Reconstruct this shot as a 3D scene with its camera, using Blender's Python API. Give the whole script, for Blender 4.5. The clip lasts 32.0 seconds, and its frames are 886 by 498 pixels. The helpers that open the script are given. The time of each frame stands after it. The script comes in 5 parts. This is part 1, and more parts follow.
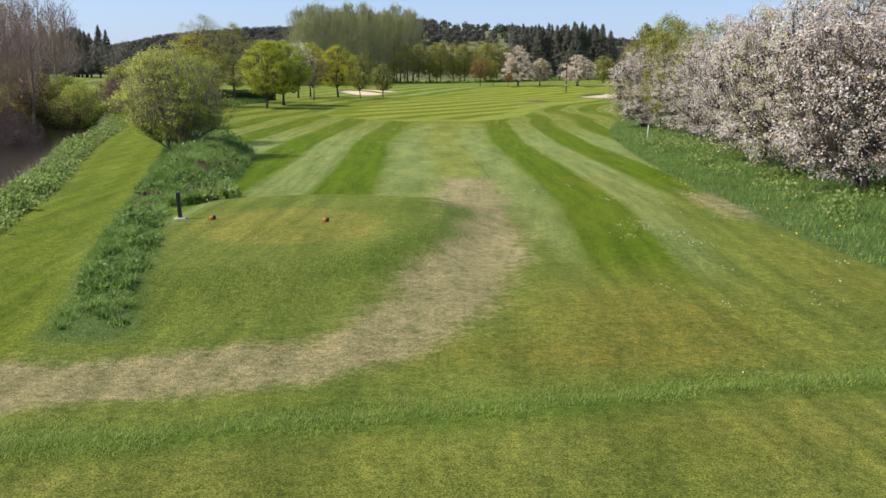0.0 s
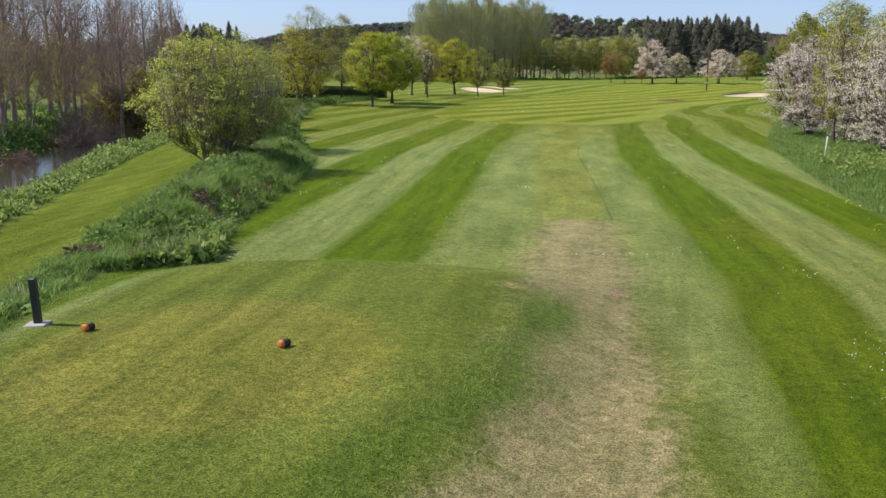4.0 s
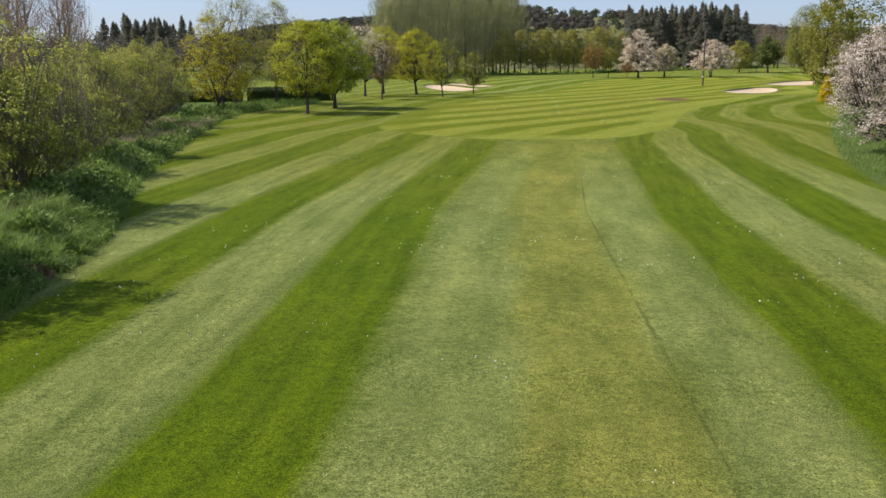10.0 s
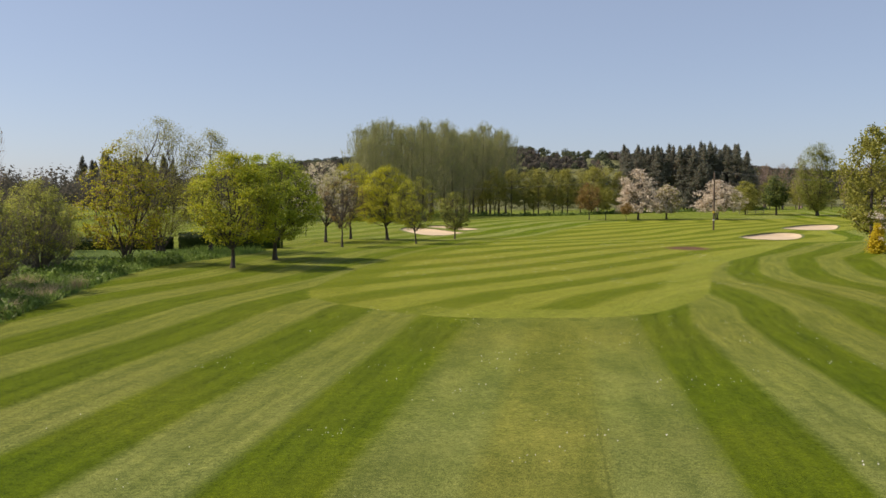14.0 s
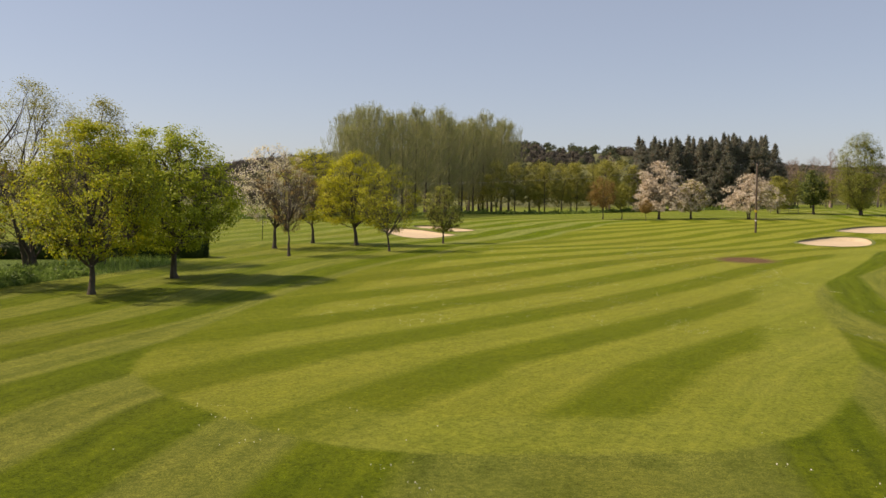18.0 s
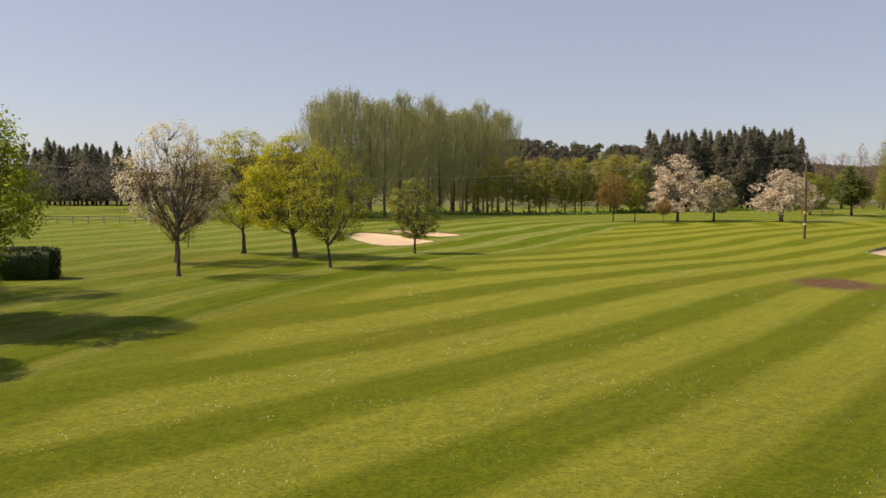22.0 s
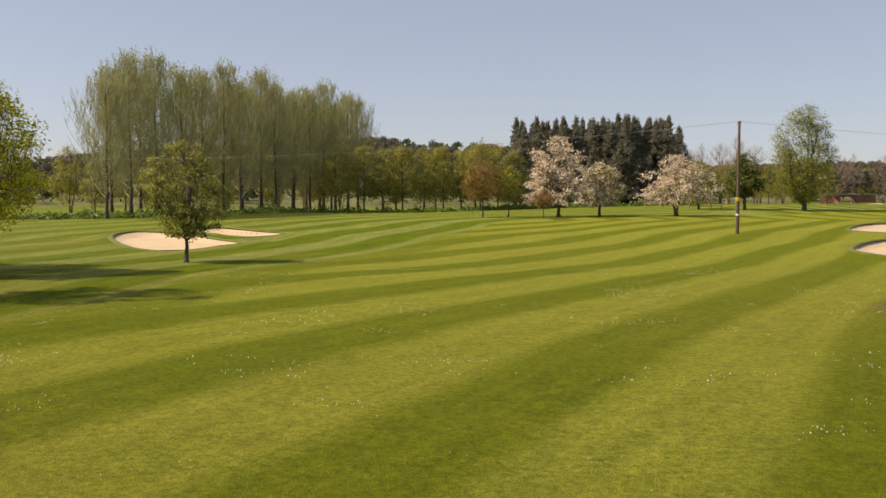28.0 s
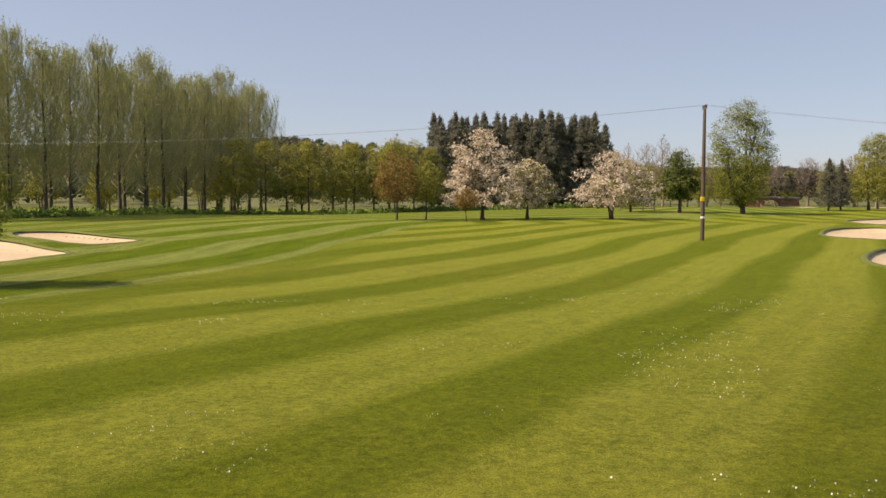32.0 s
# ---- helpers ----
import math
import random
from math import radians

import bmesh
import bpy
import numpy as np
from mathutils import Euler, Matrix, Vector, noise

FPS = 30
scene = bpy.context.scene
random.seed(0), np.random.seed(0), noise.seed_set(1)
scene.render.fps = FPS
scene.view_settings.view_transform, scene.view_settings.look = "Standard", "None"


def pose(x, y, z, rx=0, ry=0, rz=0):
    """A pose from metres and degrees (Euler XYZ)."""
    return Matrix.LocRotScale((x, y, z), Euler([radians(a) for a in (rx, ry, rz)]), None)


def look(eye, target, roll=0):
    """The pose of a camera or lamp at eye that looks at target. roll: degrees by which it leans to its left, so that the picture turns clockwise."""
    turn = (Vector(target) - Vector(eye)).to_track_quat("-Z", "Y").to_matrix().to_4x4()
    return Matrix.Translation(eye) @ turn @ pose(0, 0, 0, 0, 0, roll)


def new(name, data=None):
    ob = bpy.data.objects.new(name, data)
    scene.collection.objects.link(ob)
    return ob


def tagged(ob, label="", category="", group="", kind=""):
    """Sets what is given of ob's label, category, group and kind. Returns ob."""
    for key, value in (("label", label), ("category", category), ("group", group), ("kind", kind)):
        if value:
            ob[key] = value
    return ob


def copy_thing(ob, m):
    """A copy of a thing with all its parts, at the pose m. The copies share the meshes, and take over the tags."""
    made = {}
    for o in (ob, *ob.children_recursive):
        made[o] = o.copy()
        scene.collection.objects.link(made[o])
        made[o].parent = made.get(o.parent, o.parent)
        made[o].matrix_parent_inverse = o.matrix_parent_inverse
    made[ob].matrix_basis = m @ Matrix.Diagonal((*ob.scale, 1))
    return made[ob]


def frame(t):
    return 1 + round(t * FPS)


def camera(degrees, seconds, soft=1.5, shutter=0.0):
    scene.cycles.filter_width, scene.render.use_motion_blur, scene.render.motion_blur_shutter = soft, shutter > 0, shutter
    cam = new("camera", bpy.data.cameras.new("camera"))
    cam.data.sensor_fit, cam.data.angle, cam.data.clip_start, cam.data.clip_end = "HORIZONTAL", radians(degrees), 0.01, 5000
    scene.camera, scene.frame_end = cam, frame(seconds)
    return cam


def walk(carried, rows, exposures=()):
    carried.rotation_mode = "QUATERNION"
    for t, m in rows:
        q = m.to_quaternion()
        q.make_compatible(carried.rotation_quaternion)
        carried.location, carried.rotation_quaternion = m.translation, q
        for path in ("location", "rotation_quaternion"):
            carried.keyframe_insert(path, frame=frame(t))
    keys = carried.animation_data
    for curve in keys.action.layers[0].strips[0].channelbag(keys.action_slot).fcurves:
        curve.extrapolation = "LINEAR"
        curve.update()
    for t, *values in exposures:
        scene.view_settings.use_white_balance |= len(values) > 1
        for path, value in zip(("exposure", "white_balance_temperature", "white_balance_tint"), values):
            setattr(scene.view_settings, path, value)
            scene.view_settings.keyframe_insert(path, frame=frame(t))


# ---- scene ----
cam = camera(53.4, 32.0)
METRES, EYE, TILT, LEAN, TURN = 121.2, 4.0, 0.0, 0.0, 1.7
ROWS = [
    (0.0, 0.0, 0.0, 0.0, 0.08, -11.21, -0.4),
    (0.5, 0.0016, 0.0079, 0.0002, 0.19, -11.26, -0.38),
    (1.0, 0.0032, 0.0176, 0.0001, 2.52, -11.3, -0.45),
    (1.5, 0.0047, 0.0287, -0.0002, 2.44, -11.33, -0.39),
    (2.0, 0.0057, 0.0406, -0.0003, 3.6, -11.38, -0.37),
    (2.5, 0.007, 0.0534, -0.0002, 6.45, -11.4, -0.55),
    (3.0, 0.0077, 0.0659, -0.0002, 8.46, -11.44, -0.65),
    (3.5, 0.0071, 0.0776, -0.0004, 8.28, -11.48, -0.56),
    (5.5, -0.0002, 0.1222, 0.0, 8.93, -11.61, -0.37),
    (6.0, -0.0022, 0.1333, 0.0003, 8.54, -11.62, -0.28),
    (6.5, -0.0036, 0.1442, 0.0006, 7.74, -11.7, -0.19),
    (7.0, -0.0044, 0.1561, 0.0009, 7.63, -11.74, -0.14),
    (7.5, -0.0044, 0.1694, 0.0008, 7.38, -11.79, -0.09),
    (8.0, -0.0039, 0.1839, 0.0007, 7.1, -11.78, -0.03),
    (8.5, -0.0033, 0.1989, 0.0003, 6.98, -11.78, 0.05),
    (9.0, -0.0026, 0.2143, 0.0004, 6.71, -11.78, 0.08),
    (9.5, -0.0021, 0.23, 0.0006, 6.7, -11.84, 0.08),
    (10.0, -0.0019, 0.2461, 0.0009, 6.72, -11.85, 0.11),
    (10.5, -0.0015, 0.2626, 0.0016, 6.67, -11.63, 0.1),
    (11.0, -0.0013, 0.2793, 0.0022, 6.58, -10.1, 0.13),
    (11.5, -0.0007, 0.2968, 0.0027, 6.58, -7.58, 0.02),
    (12.0, -0.0005, 0.3146, 0.003, 6.57, -5.07, -0.0),
    (12.5, -0.0006, 0.3328, 0.003, 6.55, -3.66, 0.01),
    (13.0, -0.0007, 0.3514, 0.0027, 6.49, -2.84, -0.02),
    (13.5, -0.0007, 0.37, 0.0027, 6.4, -2.92, -0.07),
    (14.0, -0.0005, 0.3889, 0.0029, 6.43, -2.96, -0.11),
    (14.5, -0.0001, 0.4081, 0.0034, 6.49, -3.02, -0.16),
    (16.5, -0.0027, 0.4926, 0.0026, 6.61, -3.13, -0.34),
    (17.0, -0.0033, 0.5128, 0.0028, 6.62, -3.13, -0.33),
    (17.5, -0.0037, 0.533, 0.0028, 6.66, -3.14, -0.31),
    (18.0, -0.0041, 0.5533, 0.0025, 6.72, -3.18, -0.34),
    (18.5, -0.0047, 0.5737, 0.0022, 6.76, -3.2, -0.37),
    (19.0, -0.0048, 0.5936, 0.0023, 6.85, -3.21, -0.39),
    (19.5, -0.0046, 0.6134, 0.0025, 6.9, -3.22, -0.44),
    (20.0, -0.0047, 0.633, 0.0026, 6.89, -3.22, -0.43),
    (20.5, -0.0047, 0.6525, 0.0027, 6.63, -3.23, -0.37),
    (21.0, -0.0045, 0.6714, 0.0027, 6.7, -3.19, -0.35),
    (21.5, -0.0041, 0.6903, 0.002, 6.77, -3.17, -0.39),
    (22.0, -0.0037, 0.709, 0.001, 6.84, -3.16, -0.42),
    (22.5, -0.0035, 0.7272, 0.0001, 6.93, -3.12, -0.43),
    (23.0, -0.0028, 0.745, -0.0008, 7.05, -3.1, -0.47),
    (23.5, -0.0022, 0.7628, -0.002, 7.13, -3.1, -0.49),
    (24.0, -0.0016, 0.78, -0.0028, 7.16, -3.08, -0.47),
    (24.5, -0.0011, 0.7965, -0.0035, 6.93, -3.09, -0.46),
    (25.0, -0.0002, 0.8124, -0.0042, 6.98, -3.1, -0.52),
    (25.5, 0.0001, 0.8294, -0.0054, 5.88, -3.05, -0.42),
    (27.5, -0.0017, 0.8911, -0.0089, -0.34, -2.94, -0.21),
    (28.0, -0.0013, 0.9066, -0.0095, -2.3, -2.91, -0.12),
    (28.5, -0.0015, 0.9198, -0.0098, -4.91, -2.9, -0.02),
    (29.0, -0.0014, 0.9325, -0.0101, -7.42, -2.85, 0.04),
    (29.5, -0.0007, 0.9453, -0.0102, -8.26, -2.82, 0.0),
    (30.0, 0.0002, 0.9572, -0.0102, -8.26, -2.76, -0.05),
    (30.5, 0.0022, 0.9693, -0.0103, -8.41, -2.71, -0.1),
    (31.0, 0.0041, 0.9818, -0.0106, -9.04, -2.7, -0.13),
    (31.5, 0.0063, 0.9948, -0.011, -8.3, -2.7, -0.25),
    (32.0, 0.0086, 1.0082, -0.0112, -7.78, -2.7, -0.35),
]
walk(cam, [(t, pose(0, 0, EYE, TILT, LEAN, TURN) @ pose(METRES * x, METRES * y, METRES * z, 90 + pitch, roll, yaw)) for t, x, y, z, yaw, pitch, roll in ROWS],
     exposures=[(0.0, 0.16, 6150, 17), (4.0, 0.12, 6150, 16.5), (7.0, 0.08, 6350, 16), (10.0, 0.05, 6500, 18), (12.0, 0.04, 6750, 19), (13.5, -0.10, 7000, 19), (17.0, -0.08, 7850, 20.8), (28.0, 0.0, 8250, 22), (32.0, 0.04, 7950, 21)])

# ---- world, sun ----
SUN_EL, SUN_AZ = radians(47.0), radians(184.0)   # light comes from the -x side
world = bpy.data.worlds.new("sky")
scene.world = world
world.use_nodes = True
wn = world.node_tree.nodes
sky = wn.new("ShaderNodeTexSky")
sky.sky_type = "NISHITA"
sky.sun_disc = False
sky.sun_elevation, sky.sun_rotation = SUN_EL, radians(266.0)
sky.air_density, sky.dust_density, sky.ozone_density = 0.8, 0.9, 3.6
wn["Background"].inputs[1].default_value = 0.127
pale = wn.new("ShaderNodeHueSaturation")
pale.inputs["Saturation"].default_value = 1.02
pale.inputs["Hue"].default_value = 0.495
# thin high haze evens the sky out
veil = wn.new("ShaderNodeMix")
veil.data_type = "RGBA"
veil.inputs[0].default_value = 0.33
veil.inputs[7].default_value = (4.5, 5.6, 7.3, 1)
world.node_tree.links.new(sky.outputs[0], pale.inputs["Color"])
world.node_tree.links.new(pale.outputs[0], veil.inputs[6])
world.node_tree.links.new(veil.outputs[2], wn["Background"].inputs[0])

sun = new("sun", bpy.data.lights.new("sun", "SUN"))
sun.data.energy, sun.data.angle, sun.data.color = 5.9, radians(0.55), (1.0, 0.92, 0.80)
sun_from = Vector((math.cos(SUN_AZ) * math.cos(SUN_EL), math.sin(SUN_AZ) * math.cos(SUN_EL), math.sin(SUN_EL)))
sun.matrix_world = look(sun_from * 400, (0, 0, 0))


# ---- small helpers ----
def part(name, data, material, parent=None, label=""):
    """Links a bmesh or a mesh as one object, under parent if there is one."""
    if isinstance(data, bmesh.types.BMesh):
        me = bpy.data.meshes.new(name)
        data.to_mesh(me)
        data.free()
    else:
        me = data
    if material is not None and not me.materials:
        me.materials.append(material)
    ob = new(name, me)
    if parent is not None:
        ob.parent = parent
    if label:
        tagged(ob, label)
    return ob


def mesh_of(name, verts, faces, smooth=False):
    """A mesh from a vertex array and a quad or triangle array of one size."""
    me = bpy.data.meshes.new(name)
    verts = np.asarray(verts, np.float32)
    faces = np.asarray(faces, np.int32)
    k = faces.shape[1]
    me.vertices.add(len(verts))
    me.vertices.foreach_set("co", verts.ravel())
    me.loops.add(faces.size)
    me.loops.foreach_set("vertex_index", faces.ravel())
    me.polygons.add(len(faces))
    me.polygons.foreach_set("loop_start", np.arange(0, faces.size, k, dtype=np.int32))
    me.polygons.foreach_set("loop_total", np.full(len(faces), k, np.int32))
    if smooth:
        me.polygons.foreach_set("use_smooth", np.ones(len(faces), bool))
    me.update(calc_edges=True)
    return me


def smoothstep(a, b, v):
    s = np.clip((v - a) / (b - a), 0, 1)
    return s * s * (3 - 2 * s)


def value_noise(x, y, scale, seed):
    """Smooth noise in -1..1 on arrays."""
    r = np.random.RandomState(seed)
    table = r.uniform(-1, 1, (64, 64))
    u, v = np.asarray(x) / scale, np.asarray(y) / scale
    i, j = np.floor(u).astype(int), np.floor(v).astype(int)
    a, b = u - i, v - j
    a, b = a * a * (3 - 2 * a), b * b * (3 - 2 * b)
    g = lambda p, q: table[p % 64, q % 64]
    return (g(i, j) * (1 - a) + g(i + 1, j) * a) * (1 - b) + (g(i, j + 1) * (1 - a) + g(i + 1, j + 1) * a) * b


def poly_dist(x, y, pts, closed=False):
    """Distance to a polyline, and for a closed one the distance inside (positive) or outside (negative)."""
    pts = np.asarray(pts, float)
    n = len(pts)
    best = np.full(np.shape(x), 1e9)
    inside = np.zeros(np.shape(x), bool)
    side = np.zeros(np.shape(x))
    for k in range(n if closed else n - 1):
        ax, ay = pts[k]
        bx, by = pts[(k + 1) % n]
        dx, dy = bx - ax, by - ay
        t = np.clip(((x - ax) * dx + (y - ay) * dy) / (dx * dx + dy * dy + 1e-12), 0, 1)
        d = np.hypot(x - ax - t * dx, y - ay - t * dy)
        cross = dx * (y - ay) - dy * (x - ax)
        near = d < best
        side = np.where(near, np.sign(cross), side)
        best = np.where(near, d, best)
        if closed:
            hit = ((ay > y) != (by > y)) & (x < (bx - ax) * (y - ay) / (by - ay + 1e-12) + ax)
            inside ^= hit
    if closed:
        return np.where(inside, best, -best)
    return best * side


def curve_through(pts, n, closed=False):
    """Catmull-Rom points through a few given ones."""
    p = np.asarray(pts, float)
    m = len(p)
    out = []
    for k in range(m if closed else m - 1):
        a, b, c, d = (p[(k + o) % m] if closed else p[min(max(k + o, 0), m - 1)] for o in (-1, 0, 1, 2))
        for t in np.arange(n) / n:
            out.append(0.5 * (2 * b + (c - a) * t + (2 * a - 5 * b + 4 * c - d) * t * t + (3 * b - a - 3 * c + d) * t ** 3))
    if not closed:
        out.append(p[-1])
    return np.array(out)


# ---- the plan ----
FAIRWAY = curve_through([(-14.6, 90.5), (-12.6, 86.9), (-8.6, 83.7), (-5.8, 82.6), (-1.3, 83.2), (0.8, 83.9), (2.9, 86.3), (5.6, 93.2),
                         (7.4, 104.0), (9.5, 112.4), (14.2, 123.2), (18.0, 132.2), (22.0, 142.0), (28.5, 150.0), (32.0, 160.0), (33.0, 171.0), (44.0, 176.0),
                         (50.0, 190.0), (64.0, 212.0), (84.0, 240.0), (70.0, 244.0), (46.0, 222.0), (26.0, 214.0), (10.0, 207.0), (3.1, 195.0), (0.4, 184.0), (-3.1, 171.7), (-5.5, 161.8), (-8.6, 152.5),
                         (-10.5, 146.0), (-11.4, 138.0), (-12.2, 131.0), (-14.4, 121.0), (-15.4, 109.0), (-15.2, 98.0)], 5, True)
STRIP_L = curve_through([(-6.5, -6.0), (-7.6, 5.0), (-9.2, 14.0), (-11.9, 21.5), (-14.7, 30.7), (-21.5, 50.0), (-29.0, 74.0), (-37.0, 90.0), (-52.0, 102.0), (-90.0, 116.0)], 4)
STRIP_R = curve_through([(-4.5, -6.0), (-5.2, 5.0), (-6.8, 14.0), (-9.6, 23.5), (-13.4, 36.6), (-19.0, 55.0), (-26.2, 73.0), (-34.5, 90.5), (-50.5, 104.5), (-89.0, 119.0)], 4)
BANK_R = curve_through([(-7.2, 24.0), (-7.4, 27.5), (-8.8, 32.3), (-10.3, 41.0), (-12.6, 50.0), (-17.0, 60.0), (-20.5, 70.0), (-25.3, 85.0), (-29.3, 103.0),
                        (-28.0, 112.0), (-28.6, 122.0), (-45.0, 124.0), (-70.0, 126.0)], 4)
ROUGH_RIGHT = curve_through([(9.0, -6.0), (9.6, 10.0), (8.3, 22.0), (8.2, 30.0), (8.5, 38.0), (8.8, 47.0), (9.4, 56.0), (10.2, 65.0), (12.0, 76.0), (15.8, 92.0), (22.0, 112.0),
                             (26.0, 124.0), (40.0, 140.0)], 4)
WORN = curve_through([(-0.1, 34.0), (0.15, 28.0), (0.2, 21.0), (-0.1, 17.0), (-0.8, 14.1), (-1.7, 12.4), (-2.9, 11.5), (-4.3, 11.0), (-6.0, 10.6), (-12.0, 9.6)], 5)
TEE = curve_through([(-7.2, 18.0), (-7.4, 23.6), (-5.6, 26.0), (-2.0, 26.2), (-0.9, 24.8), (-1.3, 20.5), (-3.0, 17.0), (-5.6, 15.8)], 5, True)
BUNKERS = [curve_through(p, 6, True) for p in (
    [(-24.9, 169.4), (-24.0, 171.8), (-21.2, 170.8), (-18.2, 167.8), (-15.5, 164.3), (-15.9, 162.6), (-17.9, 159.0), (-20.6, 160.8), (-23.2, 165.0)],
    [(-22.6, 177.8), (-20.0, 178.4), (-17.0, 175.6), (-14.2, 172.6), (-15.6, 170.6), (-18.0, 171.2), (-21.0, 174.2)],
    [(19.5, 157.6), (21.9, 161.2), (24.6, 163.4), (26.8, 162.2), (26.2, 157.4), (24.2, 152.8), (21.6, 151.2), (19.6, 152.6), (18.8, 155.0)],
    [(28.4, 176.8), (31.6, 182.2), (34.6, 184.6), (37.6, 184.4), (36.6, 179.6), (34.4, 174.4), (31.2, 172.6), (28.8, 174.2)],
    [(46.4, 204.6), (51.0, 208.5), (57.0, 210.0), (60.0, 205.0), (54.0, 197.5), (48.0, 196.0), (45.4, 199.0)],
    [(79.5, 283.0), (82.0, 287.0), (86.0, 287.5), (88.0, 284.0), (84.0, 281.5)],
    [(97.0, 284.0), (100.0, 288.0), (105.0, 287.0), (106.0, 283.5), (101.0, 282.0)])]


def bank_sd(x, y):
    """How far inside the weedy bank between the strip and the mown rough."""
    off = -poly_dist(x, y, STRIP_R)
    wide = np.minimum(off, poly_dist(x, y, BANK_R))
    edge = np.interp(x, [-9.6, -8.6, -7.3], [25.6, 26.6, 27.4])
    low = np.minimum(np.minimum(off, 1.35 - off), y - 12.5)
    return np.where(y < edge, np.maximum(low, np.minimum(wide, y - edge)), np.maximum(wide, low))


def height(x, y):
    """Height of the ground."""
    x, y = np.asarray(x, float), np.asarray(y, float)
    z = np.interp(y, [-60, 0, 20, 45, 75, 105, 130, 140, 151, 160, 167, 172, 190, 212, 228, 300, 420], [0, 0, 0.05, -0.15, -0.35, 0, 0.3, 0.42, 0.17, 0.25, 0.38, 0.62, 1.0, 1.38, 1.6, 1.8, 2.6])
    z = z + 0.028 * np.clip(x, -6, 46) * smoothstep(205, 262, y)
    z = z + 0.17 * smoothstep(6, 16, x) * smoothstep(136, 156, y) * smoothstep(225, 190, y)
    z = z + 0.05 * value_noise(x, y, 14, 3) * smoothstep(30, 60, y)
    # near tee, the tee with the markers
    z = z + 0.28 * smoothstep(10.6, 9.1, y - 0.265 * x) * smoothstep(-9, -6, x) * smoothstep(16, 11, x)
    d = poly_dist(x, y, TEE, True)
    z = z + 0.42 * smoothstep(-2.2, 0.2, d)
    # river channel beside the mown strip
    d = poly_dist(x, y, STRIP_L)
    z = z - 1.9 * smoothstep(1.0, 3.6, d) * smoothstep(11.8, 8.6, d)
    # long-grass bank between strip and rough
    near = (x < -4) & (x > -32) & (y > 10) & (y < 80)
    bank = np.where(near, bank_sd(x, y), -9) if near.any() else np.full(x.shape, -9.0)
    z = z + (0.62 + 0.14 * value_noise(x, y, 1.3, 47)) * smoothstep(0.0, 1.7, bank) * smoothstep(26, 32, y) * smoothstep(78, 62, y)
    z = z + (0.10 + 0.10 * value_noise(x, y, 0.8, 48)) * smoothstep(0.0, 0.6, bank) * smoothstep(30, 27, y)
    for outline in BUNKERS:
        d = poly_dist(x, y, outline, True)
        lo, hi = outline[:, 1].min(), outline[:, 1].max()
        back = np.clip((y - lo) / (hi - lo), 0, 1.0) * smoothstep(hi + 5, hi + 0.5, y)
        z = z + 0.26 * back * smoothstep(-3.5, 0.2, d) - (0.16 + 0.24 * back) * smoothstep(-0.2, 0.15, d)
    # raised ground beyond the ditch
    z = z + 1.5 * np.exp(-((x + 92) / 17) ** 2 - ((y - 204) / 9) ** 2) - 0.5 * np.exp(-((x + 70) / 16) ** 2 - ((y - 186 + 0.15 * (x + 70)) / 2.2) ** 2)
    # wooded hills
    far = np.hypot(x, y)
    ridge = np.interp(x, [-900, -480, -330, -262, -235, -195, -120, -30, 30, 70, 150, 300, 700], [6, 3, 3, 5, 14, 25, 28, 35, 29, 23, 16, 22, 20])
    back = smoothstep(380, 640, y) * (1 - 0.5 * smoothstep(760, 1200, y))
    z = z + ridge * back
    z = z + 25 * smoothstep(700, 1800, far) * (y < 300)
    return z


# ---- materials ----
def material(name):
    m = bpy.data.materials.new(name)
    m.use_nodes = True
    return m, m.node_tree.nodes, m.node_tree.links, m.node_tree.nodes["Principled BSDF"]


def ramp(nodes, stops):
    r = nodes.new("ShaderNodeValToRGB")
    e = r.color_ramp.elements
    e[0].position, e[0].color = stops[0][0], (*stops[0][1], 1)
    e[1].position, e[1].color = stops[-1][0], (*stops[-1][1], 1)
    for p, c in stops[1:-1]:
        q = e.new(p)
        q.color = (*c, 1)
    return r


def noise_node(nodes, links, scale, detail=4, rough=0.6, vector=None):
    n = nodes.new("ShaderNodeTexNoise")
    n.inputs["Scale"].default_value, n.inputs["Detail"].default_value, n.inputs["Roughness"].default_value = scale, detail, rough
    if vector is not None:
        links.new(vector, n.inputs["Vector"])
    return n


def math_node(nodes, links, op, a, b=None, c=None, clamp=False):
    n = nodes.new("ShaderNodeMath")
    n.operation, n.use_clamp = op, clamp
    for s, v in zip(n.inputs, (a, b, c)):
        if v is None:
            continue
        if isinstance(v, (int, float)):
            s.default_value = v
        else:
            links.new(v, s)
    return n.outputs[0]


def mix_color(nodes, links, fac, a, b, blend="MIX"):
    n = nodes.new("ShaderNodeMix")
    n.data_type, n.blend_type = "RGBA", blend
    for s, v in ((n.inputs[0], fac), (n.inputs[6], a), (n.inputs[7], b)):
        if isinstance(v, (int, float)):
            s.default_value = v
        elif isinstance(v, tuple):
            s.default_value = (*v, 1)
        else:
            links.new(v, s)
    return n.outputs[2]


